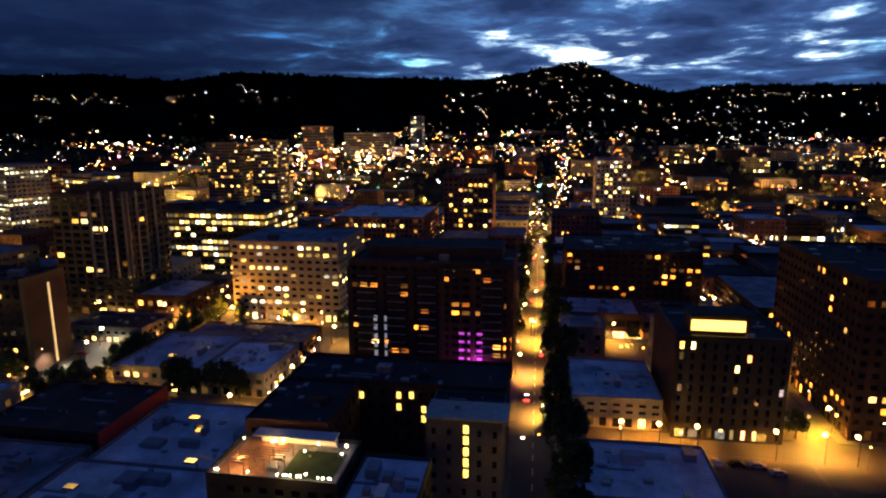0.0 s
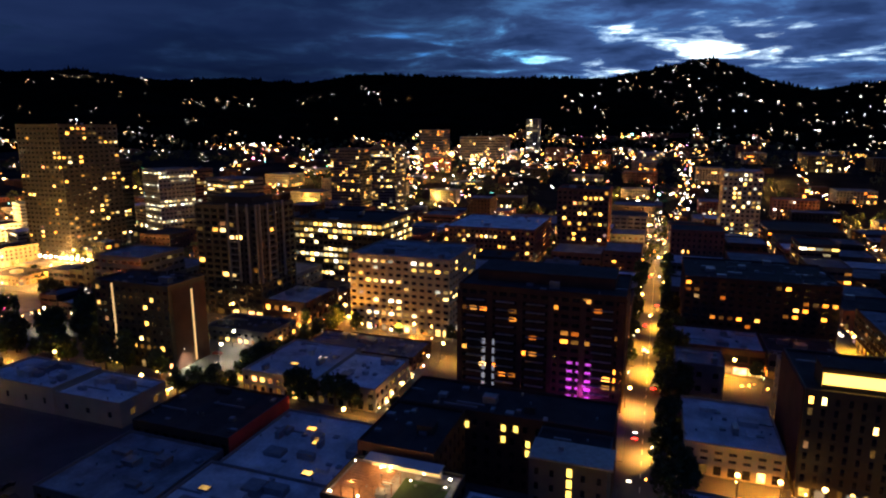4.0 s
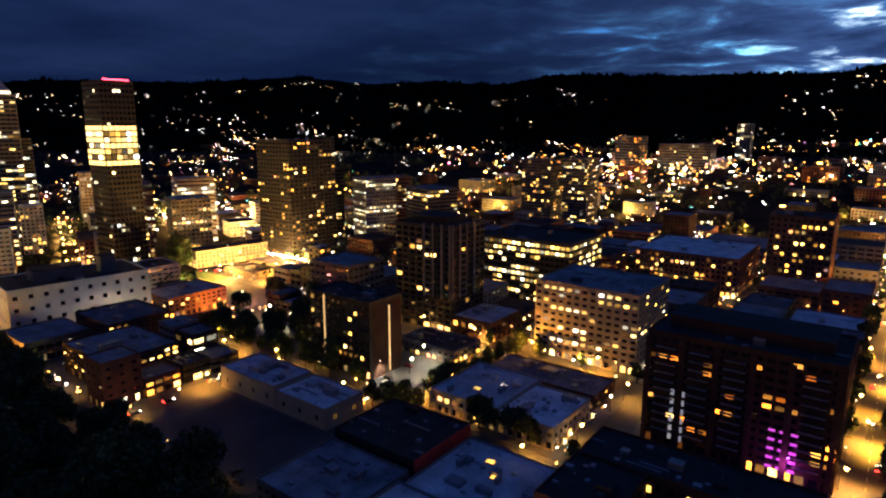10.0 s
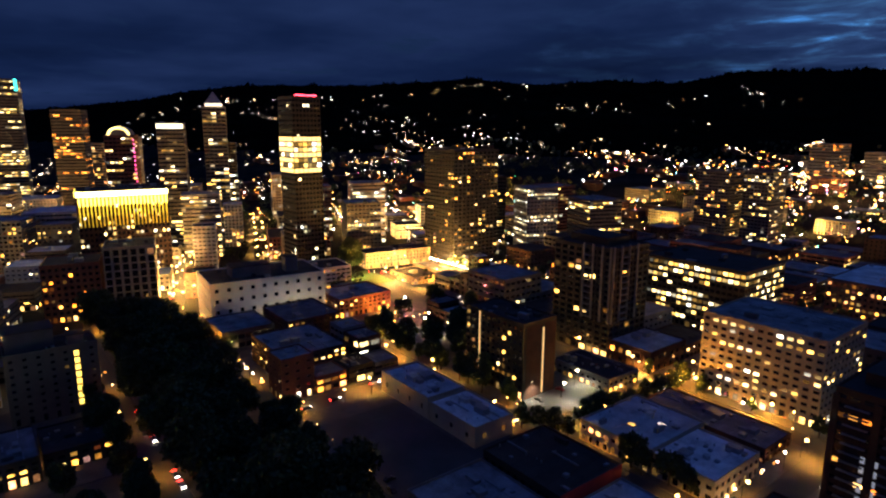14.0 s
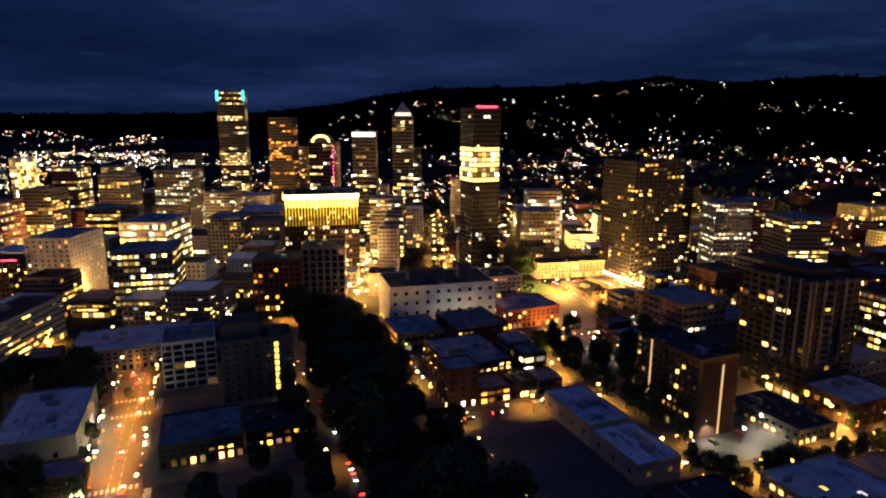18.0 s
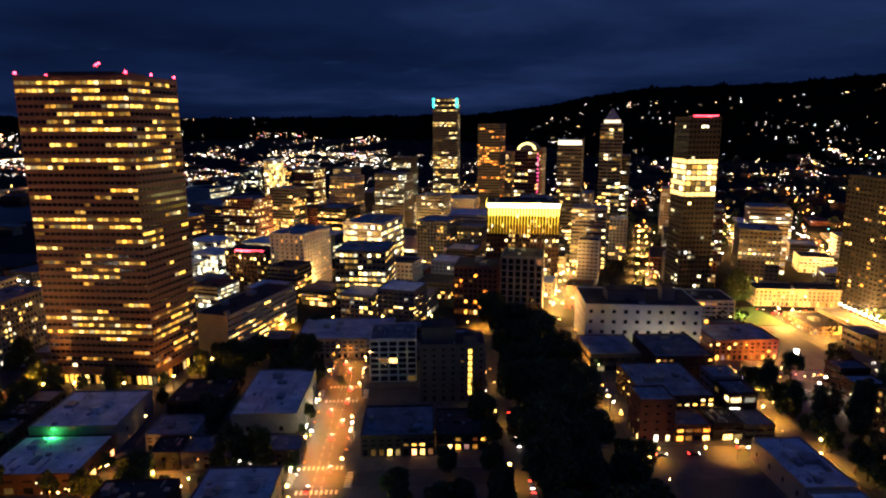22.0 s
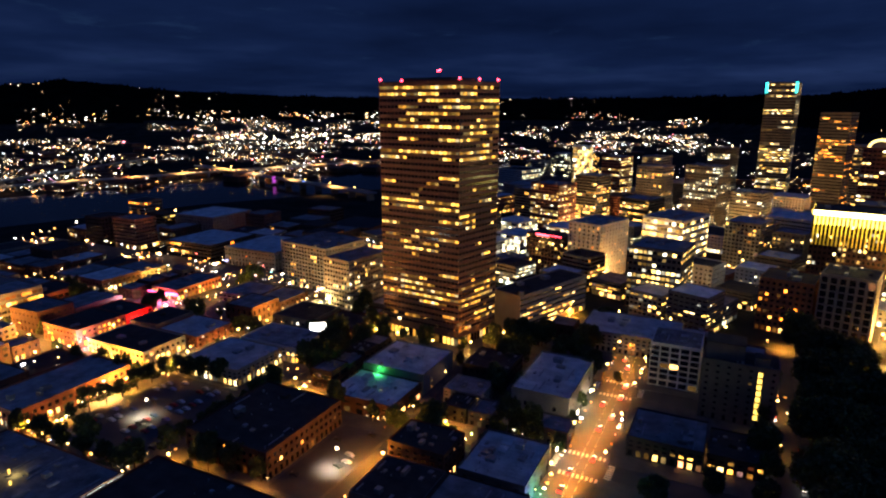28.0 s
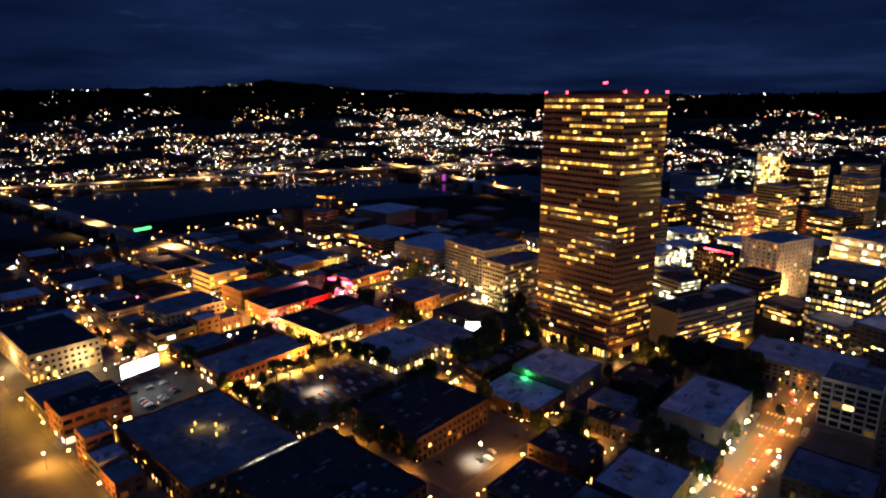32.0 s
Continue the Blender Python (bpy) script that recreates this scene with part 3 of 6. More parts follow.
# -- the pink tower, on a slanted plan
def pink_tower():
    A, B, C = (-319, -197), (-313, -139), (-349, -129)
    D = (A[0] + C[0] - B[0], A[1] + C[1] - B[1])
    poly = [A, D, C, B]  # counter-clockwise seen from above is set below
    cx, cy = sum(p[0] for p in poly) / 4, sum(p[1] for p in poly) / 4
    TAKEN.append((-358, -200, -310, -126))
    H, floors = 160.0, 40
    top = thing("pink_tower", cx, cy, 0, 0, "tall pink granite office tower with rows of lit windows", "tower")
    loc = [(x - cx, y - cy) for x, y in poly]
    area = sum(loc[i][0] * loc[(i + 1) % 4][1] - loc[(i + 1) % 4][0] * loc[i][1] for i in range(4))
    if area < 0:
        loc.reverse()
    shrink = [(x * 0.988, y * 0.988) for x, y in loc]
    part("core", Geo().prism(shrink, 0, H - 0.2), GLASS, top)
    walls, glow, dark = Geo(), Geo(), Geo()
    r = random.Random(40)
    fh = (H - 9) / floors
    made = 0
    pane = {}
    for s in range(4):
        (x0, y0), (x1, y1) = loc[s], loc[(s + 1) % 4]
        L = math.hypot(x1 - x0, y1 - y0)
        tx, ty = (x1 - x0) / L, (y1 - y0) / L
        nx, ny = ty, -tx

        def piece(g, s0, s1, q0, q1, o0, o1):
            pts = [(x0 + tx * s0 + nx * o0, y0 + ty * s0 + ny * o0), (x0 + tx * s0 + nx * o1, y0 + ty * s0 + ny * o1), (x0 + tx * s1 + nx * o1, y0 + ty * s1 + ny * o1), (x0 + tx * s1 + nx * o0, y0 + ty * s1 + ny * o0)]
            g.prism(pts, q0, q1)

        n = int(L / 2.9)
        st_ = L / n
        for i in range(n + 1):
            c = i * st_
            wide = 0.16
            piece(walls, max(0, c - wide), min(L, c + wide), 0, H, -0.4, 0)
        for k in range(floors + 1):
            zz = 9 + k * fh
            hi = zz + 1.15 if k < floors else H + 1.6
            piece(walls, 0, L, zz - (0.95 if k else 3.2), hi, -0.4, 0.03)
        plant = (10, 11, 26)
        for k in range(floors):
            run = r.random() < 0.16
            heavy = 0.75 if k >= 37 else 0.55 if k >= 33 else 0.3 if k > 14 else 0.24
            on = r.random() < heavy
            for i in range(n):
                if i % 5 == 0 or r.random() < 0.16:
                    on = r.random() < (0.85 if run else heavy * 0.85)
                lit_now = on and k not in plant
                q0, q1 = 9 + k * fh + 1.15, 9 + (k + 1) * fh - 0.95
                if made < 220 and k < 14 and s in SEEN_SIDES:
                    made += 1
                    key = (s, lit_now)
                    if key not in pane:
                        pw = st_ - 0.32
                        pane[key] = Geo().box(-pw / 2, -0.04, -(q1 - q0) / 2, pw / 2, 0.04, (q1 - q0) / 2).mesh("window", TOWER_LIT[0] if lit_now else GLASS)
                    ob = new("window", pane[key])
                    ob.parent = top
                    m = (i + 0.5) * st_
                    ob.matrix_local = pose(x0 + tx * m - nx * 0.24, y0 + ty * m - ny * 0.24, (q0 + q1) / 2, 0, 0, math.degrees(math.atan2(ty, tx)))
                else:
                    piece(glow if lit_now else dark, i * st_ + 0.16, (i + 1) * st_ - 0.16, q0, q1, -0.28, -0.2)
        for i in range(n):
            piece(glow if r.random() < 0.75 else dark, i * st_ + 0.5, (i + 1) * st_ - 0.5, 0.6, 5.2, -0.28, -0.2)
    part("wall", walls, PINKW, top)
    part("lit_glazing", glow, TOWER_LIT[1], top, kind="stuff")
    part("dark_glazing", dark, GLASS, top, kind="stuff")
    part("roof", Geo().prism(shrink, H - 0.15, H + 0.3), ROOF_D, top)
    ins = [(x * 0.6, y * 0.6) for x, y in loc]
    part("plant_room", Geo().prism(ins, H + 0.31, H + 4), PINKW, top)
    spots = [loc[0], loc[1], loc[2], loc[3], ((loc[0][0] + loc[1][0]) / 2, (loc[0][1] + loc[1][1]) / 2), ((loc[2][0] + loc[3][0]) / 2, (loc[2][1] + loc[3][1]) / 2)]
    for x, y in spots:
        mast = part("beacon_mast", Geo().tube(x * 0.97, y * 0.97, H + 0.3, H + 2.4, 0.15, 0.12, 6), POLE, top)
        part("beacon", Geo().tube(x * 0.97, y * 0.97, H + 2.4, H + 3.7, 0.75, 0.6, 8), RED_LAMP, mast, "red aviation beacon")
    for k in (-3, 3):
        mast = part("antenna", Geo().tube(k * 1.5, k, H + 4, H + 8, 0.2, 0.12, 6), POLE, top)
        part("beacon", Geo().tube(k * 1.5, k, H + 8, H + 9.2, 0.75, 0.6, 8), RED_LAMP, mast, "red aviation beacon")


SEEN_SIDES = (0, 1, 2, 3)
pink_tower()

# -- downtown towers
crown = building("crown_building", "office block with a floodlit yellow crown", -548, 62, -512, 124, 72, 16, BRICK_D, ROOF_D, rz=-8, lit=0.3, shop=0.8, units=3, tone="office", bay=3.0)
gt = building("glass_tower", "dark glass tower under work with bright middle floors", -480, 203, -454, 227, 142, 36, DARKW, ROOF_D, lit=0.06, shop=0.6, units=2, tone="cool", bay=3.0, ww=0.7, wh=0.5)
ct = building("cone_tower", "pale tower with a pointed lit crown", -661, 195, -637, 217, 138, 36, CLAD, ROOF_W, rz=-20, lit=0.36, shop=0.8, units=1, tone="office", bay=4, ww=0.85, wh=0.42, mix=0.6)
wt = building("downtown_tower", "slim tower with a white lit top", -644, 147, -620, 171, 122, 31, CLAD, ROOF_W, rz=-20, lit=0.3, tone="office", units=2, ww=0.92, wh=0.36, mix=0.3)
at = building("arched_tower", "brick tower with a lit arched crown", -683, 109, -657, 135, 110, 28, BRICK, ROOF_D, rz=-20, lit=0.32, tone="office", units=1, ww=0.8, wh=0.4, mix=0.5)
building("downtown_tower", "tower with reddish lit stripes", -931, 93, -897, 127, 138, 34, CLAD, ROOF_D, rz=-20, lit=0.42, tone="amber", units=2, ww=0.96, wh=0.32, mix=0.15)
fx = building("banded_tower", "tall slab tower with banded lights and green corner lights", -1040, 28, -1000, 68, 178, 44, CLAD, ROOF_D, rz=-10, lit=0.45, run=0.2, tone="office", units=2, ww=0.94, wh=0.32, mix=0.12)
building("dark_tower", "tall dark apartment tower with a lit top floor", -444, 322, -402, 372, 100, 28, DARKW, ROOF_D, lit=0.19, tone="warm", units=2, ww=0.6, bay=4.2, wh=0.42)
building("apartment_tower", "twin apartment tower with many lit windows", -345, 600, -310, 632, 76, 22, CLAD, ROOF_D, lit=0.34, tone="warm", units=2, wh=0.4, ww=0.7)
building("apartment_tower", "twin apartment tower with warm lit windows", -300, 610, -272, 640, 78, 22, CLAD, ROOF_D, lit=0.38, tone="office", units=2, wh=0.4, ww=0.7)
building("hospital", "broad pale hospital block with many lit windows", -330, 1015, -250, 1050, 44, 9, CONC, ROOF_G, lit=0.3, tone="office", units=4, z=land(-290, 1030) - 1, wh=0.36, ww=0.8)
building("sign_block", "block with a bright lit top floor", -392, 985, -350, 1020, 56, 11, CLAD, ROOF_D, lit=0.25, tone="amber", units=2, z=land(-370, 1000) - 1, wh=0.36, ww=0.8)
building("white_tower", "slender pale tower on the hillside", -262, 1240, -238, 1265, 66, 18, CONC, ROOF_W, lit=0.35, units=1, z=land(-250, 1250) - 2, bay=6, ww=0.7, tone="cool")
# floodlit face put in as glowing panes over nearly the whole wall
building("white_lit_tower", "slender white tower with its floodlit face put in as lit panes", -903, -218, -881, -194, 88, 20, WHITEW, ROOF_W, lit=0.95, run=0.9, tone="office", units=1, ww=0.9, wh=0.85)
TAKEN.append((-71, 176, -6, 206))
for q in ((-860, -150, 78, 0.35), (-800, -30, 76, 0.3), (-830, -95, 70, 0.3), (-760, 20, 52, 0.2), (-640, 30, 40, 0.3), (-600, 20, 46, 0.25), (-700, -90, 46, 0.5), (-760, -160, 62, 0.55), (-690, -190, 58, 0.5), (-960, -110, 72, 0.4),
          (-980, 140, 95, 0.3), (-860, 160, 105, 0.35), (-800, 262, 98, 0.3), (-740, 322, 60, 0.3), (-600, 290, 58, 0.35), (-560, 330, 62, 0.3), (-520, 300, 48, 0.3), (-960, -20, 88, 0.4), (-1010, -230, 70, 0.4), (-1080, -280, 62, 0.5),
          (-610, 120, 66, 0.4), (-590, 170, 58, 0.5), (-420, 440, 62, 0.4), (-480, 420, 70, 0.4), (-380, 480, 52, 0.45), (-450, 500, 58, 0.35), (-640, 380, 48, 0.3), (-540, 250, 44, 0.35)):
    wd, dp = rng.uniform(28, 42), rng.uniform(28, 42)
    building("downtown_block", "downtown office block with lit windows at night", q[0] - wd / 2, q[1] - dp / 2, q[0] + wd / 2, q[1] + dp / 2, q[2], int(q[2] / 3.8), rng.choice([CONC, CLAD, CREAM, CLAD, DARKW, BRICK]), ROOF_G, rz=-20, lit=q[3] * 0.75, wh=rng.choice([0.34, 0.4, 0.5]), mix=rng.choice([0.15, 0.3, 0.7]),
             run=rng.choice([0, 0.1, 0.3]), tone=rng.choice(["office", "office", "cool", "cool", "warm"]), ww=rng.choice([0.6, 0.9, 0.95]), shop=0.7, units=3, group="downtown blocks")

# ---------------------------------------------------------------- features of single buildings
def feature(name, top, geo, mat, label=""):
    """A part given in world coordinates under an unturned thing."""
    o = top.matrix_world.translation
    geo.v = [(x - o.x, y - o.y, z - o.z) for x, y, z in geo.v]
    return part(name, geo, mat, top, label)


STRIP_L = plain_glow("strip_light", (1.0, 0.62, 0.25), 0.42)
STAIR_L = plain_glow("stair_window_light", (1.0, 0.62, 0.10), 1.5)
for k in range(5):
    feature("stair_window", wing, Geo().box(-16.1, 130.9, 6.4 + k * 2.8, -14.9, 131.05, 8.4 + k * 2.8), STAIR_L, "lit stair window")
for x, z in ((-45.6, 17.6), (-35.4, 18.2), (-32.0, 18.4), (-35.4, 14.9), (-28.7, 14.6), (-28.7, 11.9)):
    feature("court_window", ub, Geo().box(x - 0.55, 147.8, z - 0.8, x + 0.55, 147.95, z + 0.9), STAIR_L, "lit courtyard window")
feature("stair_roof", wing, Geo().box(-25.2, 130.4, 21.0, -5.8, 140, 21.5), METAL, "pale metal roof edge")
for k in range(8):
    feature("stair_window", st, Geo().box(-287.05, 26.2, 4.0 + k * 3.1, -286.9, 28.0, 6.2 + k * 3.1), STAIR_L, "lit stair window")
feature("light_strip", slab, Geo().box(-210.3, 183.7, 1, -209.6, 183.95, 35), STRIP_L, "warm vertical light strip")
feature("light_strip", slab, Geo().box(-180.98, 196.2, 1, -180.75, 197.0, 32), STRIP_L, "warm vertical light strip")
feature("end_wall", slab, Geo().box(-180.98, 186, 0.2, -180.9, 195.6, 34), BRICK_D, "brown rendered end wall panel")
feature("end_wall", slab, Geo().box(-180.98, 197.5, 0.2, -180.9, 204.6, 34), BRICK_D, "brown rendered end wall panel")
feature("entrance_light", slab, Geo().box(-214, 183.2, 0.4, -208, 183.9, 4.5), STAIR_L, "bright lit entrance")
# brick apartments: purple light put in as glowing balcony edges, and white-lit bays
for k in range(5):
    for x in (-27, -23.8, -20.6):
        feature("bay_light", apt, Geo().box(x, 205.75, 3.6 + k * 3.1, x + 1.9, 205.95, 4.4 + k * 3.1), PURPLE_L, "balcony edge with purple light put in as glow")
BAY_W = plain_glow("bay_white", (0.75, 0.78, 0.9), 0.12)
for k in range(6):
    for x in (-58, -54.5):
        feature("bay_panel", apt, Geo().box(x, 205.75, 3.2 + k * 3.3, x + 1.2, 205.96, 5.2 + k * 3.3), BAY_W, "pale lit stair bay")
for x in (-66.5, -55, -44, -33, -22, -9.5):
    feature("brick_pier", apt, Geo().box(x - 0.9, 205.2, 0.2, x + 0.9, 205.98, 39.5), BRICK_D, "projecting brick pier")
for k in range(11):
    for x in (-60.5, -49.5, -38.5, -15.5):
        feature("balcony", apt, Geo().box(x - 3.4, 204.7, 5.9 + k * 3.03, x + 3.4, 205.97, 6.15 + k * 3.03), CONC, "thin concrete balcony slab")
# lit penthouse of the black hotel
for x in (-208, -202, -196, -190.6):
    feature("concrete_fin", res, Geo().box(x - 0.45, 255.1, 19, x + 0.45, 255.95, 60), CONC, "pale concrete fin")
for y in (257, 263.5, 270, 277):
    feature("concrete_fin", res, Geo().box(-189.95, y - 0.45, 19, -189.1, y + 0.45, 60), CONC, "pale concrete fin")
for k in range(11):
    feature("balcony", res, Geo().box(-207.4, 254.2, 20 + k * 3.35, -202.6, 255.96, 20.25 + k * 3.35), CONC, "concrete balcony slab")
    feature("balcony", res, Geo().box(-189.95, 264.1, 20 + k * 3.35, -188.3, 269.4, 20.25 + k * 3.35), CONC, "concrete balcony slab")
ph = penthouse(blk, 16, 8, 30.2, 36, -3, -9, DARKW)
feature("bar_window", blk, Geo().box(43.2, 173.6, 31.6, 57.5, 173.9, 34.6), plain_glow("bar_light", (1.0, 0.55, 0.10), 1.8), "bright lit rooftop bar glazing")
feature("side_cladding", blk, Geo().box(38.6, 171.3, 4, 38.95, 203, 30.5), BRICK_D, "dark red-brown side cladding")
for i in (0, 1, 3, 6):
    feature("shop_window", blk, Geo().box(40 + i * 3.7, 170.7, 0.7, 42.4 + i * 3.7, 170.95, 2.9), LIT["office"][0], "lit shop window")
# floodlit crown: fins and band glow themselves, in steps dimmer towards the bottom
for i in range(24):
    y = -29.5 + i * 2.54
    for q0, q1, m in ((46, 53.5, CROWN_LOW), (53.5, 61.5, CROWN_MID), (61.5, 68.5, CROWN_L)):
        part("crown_strip", Geo().box(18.1, y, q0, 18.5, y + 0.8 + (q0 > 60) * 0.5, q1), m, crown, "yellow fin with floodlight put in as glow")
part("crown_band", Geo().box(18.1, -30.5, 68.6, 18.9, 30.8, 71.9), plain_glow("crown_band", (1.0, 0.86, 0.35), 6.0), crown, "cornice band with yellow floodlight put in as glow")
part("crown_band", Geo().box(-17, -31.6, 68.6, 17.8, -31.1, 71.9), CROWN_L, crown, "cornice band with yellow floodlight put in as glow")
# bright floors of the glass tower
WORK_L = plain_glow("work_light", (1.0, 0.66, 0.2), 1.3)
for k in range(7):
    z = 84 + k * 4.1
    for i in range(6):
        part("work_window", Geo().box(13.05, -11.6 + i * 3.9, z, 13.3, -8.4 + i * 3.9, z + 2.9), LIT["office"][0] if k % 3 else WORK_L, gt, "bright work-lit floor")
        part("work_window", Geo().box(-12.6 + i * 4.2, -12.3, z, -9.1 + i * 4.2, -12.05, z + 2.9), LIT["office"][0] if k % 2 else WORK_L, gt, "bright work-lit floor")
part("roof_sign", Geo().box(13.02, -9, 143.2, 13.3, 9, 143.9), RED_LAMP, gt, "red light bar at the roof")
part("crown", Geo().prism([(-9, -8), (9, -8), (9, 8), (-9, 8)], 138.2, 142), plain_glow("cone_crown", (1.0, 0.85, 0.6), 0.8), ct, "lit crown storey")
cone = Geo()
for i in range(4):
    p = [(-9, -8), (9, -8), (9, 8), (-9, 8)]
    cone.face((*p[i], 142.01), (*p[(i + 1) % 4], 142.01), (3, 0, 154))
part("spire", cone, METAL, ct, "pointed metal spire")
vault, arch = Geo(), Geo()
for i in range(10):
    c0, s0, c1, s1 = (f(math.pi * k / 10) for k in (i, i + 1) for f in (math.cos, math.sin))
    vault.face((12.6, 10 * c0, 110.9 + 8 * s0), (12.6, 10 * c1, 110.9 + 8 * s1), (-12, 10 * c1, 110.9 + 8 * s1), (-12, 10 * c0, 110.9 + 8 * s0))
    arch.face((12.7, 10 * c0, 110.9 + 8 * s0), (12.7, 10 * c1, 110.9 + 8 * s1), (12.7, 7.6 * c1, 110.9 + 5.8 * s1), (12.7, 7.6 * c0, 110.9 + 5.8 * s0))
vault.face(*[(12.6, 10 * math.cos(math.pi * i / 10), 110.9 + 8 * math.sin(math.pi * i / 10)) for i in range(11)])
part("vault", vault, CREAM, at, "pale barrel vault")
part("arched_crown", arch, plain_glow("arch_light", (1.0, 0.75, 0.25), 1.6), at, "lit arch on the crown")
for k in range(24):
    part("edge_lamp", Geo().box(13.1, 12.0, 14 + k * 4, 13.5, 12.9, 15.2 + k * 4), PINK_L, at, "small pink light on the corner")
part("top_band", Geo().box(12.05, -11.5, 117.5, 12.4, 11.5, 121.6), plain_glow("white_band", (1.0, 0.9, 0.6), 1.5), wt, "white lit top storey")
for yy in (-20.2, 17.4):
    part("corner_light", Geo().box(20.05, yy, 164, 20.4, yy + 2.8, 179), CYAN_L, fx, "green corner light")


def sign(name, x, y, z, rz, w, h, mat, label, post=None):
    """A flat lit sign on two posts or a roof frame."""
    top = thing(name, x, y, 0, rz, label, "sign")
    part("panel", Geo().box(-w / 2, -0.2, z, w / 2, 0.2, z + h), mat, top)
    part("frame", Geo().box(-w / 2 - 0.2, 0.25, z - 0.3, w / 2 + 0.2, 0.5, z + h + 0.3), POLE, top)
    foot = z - 0.3 if post is None else post
    for s in (-1, 1):
        part("post", Geo().box(s * w * 0.35 - 0.15, 0.26, z - 0.3 - foot, s * w * 0.35 + 0.15, 0.49, z - 0.31), POLE, top)
    return top


# ---------------------------------------------------------------- further known blocks
building("cyan_sign_building", "long pale brick building with a green shop sign", -461, 261, -439, 335, 13, 3, CREAM, ROOF_D, rz=-8, lit=0.25, shop=0.9, units=4, bay=3.2, ww=0.4)
sign("shop_sign", -439.3, 297, 6.5, 82, 3.6, 3.4, CYAN_L, "small green lit shop sign by the wall", 0.1)
building("white_annex", "white low block with rows of dark windows beside the hotel", -430, 186, -401, 222, 17, 4, WHITEW, ROOF_D, rz=-6, lit=0.08, shop=0.5, units=3, bay=4, ww=0.75, wh=0.4)
building("market_shed", "low dark-roofed market shed with a bright open front", -410, 262, -376, 288, 5, 1, CREAM, ROOF_D, lit=0.5, shop=0.9, units=2, tone="office")
setting("lawn_0", Geo().box(-440, 225, -0.3, -397, 258, 0.2), GRASS, "green lamp-lit lawn of a small park", "lawn")
building("orange_hall", "low hall washed in orange light", -424, 326, -384, 346, 9, 2, CREAM, ROOF_W, lit=0.1, shop=0.6, units=2, tone="amber")
building("orange_hall", "low hall beside its twin, washed in orange light", -372, 314, -332, 336, 9, 2, CREAM, ROOF_W, lit=0.1, shop=0.6, units=2, tone="amber")
building("market_hall", "low market hall with bright lit front under a row of lamps", -420, 292, -352, 309, 5, 1, CREAM, ROOF_G, lit=0.9, shop=1.0, units=0, tone="office")
building("neon_shop", "brick shop with a red neon sign", -366, 176, -335, 214, 12, 3, BRICK, ROOF_G, lit=0.3, shop=0.7, units=3)
building("long_office", "long brick office block with lit rows", -576, 218, -522, 274, 19, 4, BRICK, ROOF_D, rz=-20, lit=0.35, shop=0.9, units=3)
building("lamp_shop", "low dark-roofed shop beside a parking lot", -197, 221, -162, 243, 6, 1, CONC, ROOF_D, lit=0.3, shop=0.8, units=2)
sign("neon_sign", -333, 224, 3, 75, 2.6, 4.2, WHITE_LAMP, "bright white sign above a red neon band", 0.1)
sign("neon_sign", -331, 219, 1.5, 75, 7, 0.9, PINK_L, "red neon band sign", 0.1)
g_h = building("green_wall_shop", "low blue-roofed shop with a green-lit wall", -282, -165, -246, -128, 11, 1, CONC, ROOF_W, lit=0.0, shop=0, units=5, bay=14, ww=0.1, wh=0.25)
building("white_end_shop", "low white shop with pale roof", -244, -165, -214, -128, 8, 1, BRICK_D, ROOF_W, lit=0.0, shop=0.5, units=5, bay=7, ww=0.5, wh=0.2)
feature("green_lamp", g_h, Geo().box(-245.9, -155, 10.5, -245.4, -153.6, 11.2), GREEN_L, "small green lamp on the wall")
building("blue_roof_block", "pale low block with a blue-grey roof", -300, -81, -250, -52, 13, 1, CONC, ROOF_W, lit=0.0, shop=0, units=5, bay=13, ww=0.12, wh=0.2)
building("blue_roof_block", "low block with wide pale roof beside the avenue", -213, -78, -180, -50, 10, 2, CLAD, ROOF_W, lit=0.06, shop=0.3, units=7, bay=7, ww=0.25, wh=0.3)
building("dark_garage", "dark low garage with orange lit windows", -203, -194, -152, -149, 12, 2, BRICK_D, ROOF_D, lit=0.12, tone="amber", shop=0.2, units=3)
building("large_hall", "large dark flat-roofed block with roof plant", -130, -184, -80, -122, 14, 3, BRICK_D, ROOF_D, lit=0.12, tone="amber", shop=0.2, units=4)
rp_block = building("roof_plant_block", "low block with lit roof plant and white edge", -118, -262, -68, -189, 12, 2, BRICK_D, ROOF_G, lit=0.08, shop=0.3, units=8)
for k in range(4):
    part("roof_screen", Geo().box(-25 + k * 7.6, 36.7, 8.6, -18.4 + k * 7.6, 37.0, 12.2), WHITEW, rp_block, "white rooftop screen panel")
for x, y in ((0, -10), (4, -5), (-6, -2), (-2, 6)):
    part("plant_lamp", Geo().tube(x, y, 12.1, 13.6, 0.3, 0.45, 8), STAIR_L, rp_block, "glowing rooftop work lamp")
building("dark_house", "dark two-storey house under trees", -299, -118, -273, -92, 9, 2, DARKW, ROOF_D, lit=0.05, shop=0.0, units=2)
building("corner_shop", "small pale shop with one lit window", -263, -116, -245, -95, 7, 2, CONC, ROOF_G, lit=0.15, shop=0.1, units=2)
building("dark_block", "dark flat-roofed block with a few lit windows on its end wall", -201, -110, -181, -84, 13, 3, BRICK_D, ROOF_D, lit=0.12, shop=0.1, units=2)
building("corner_hall", "broad low hall with bright shopfronts on two sides", -190, -312, -130, -280, 9, 1, BRICK, ROOF_G, lit=0.2, tone="office", shop=1.0, units=3)
building("old_bank", "cream stone building with lit arches", -190, -420, -146, -384, 15, 3, CREAM, ROOF_G, lit=0.3, shop=0.9, units=3)
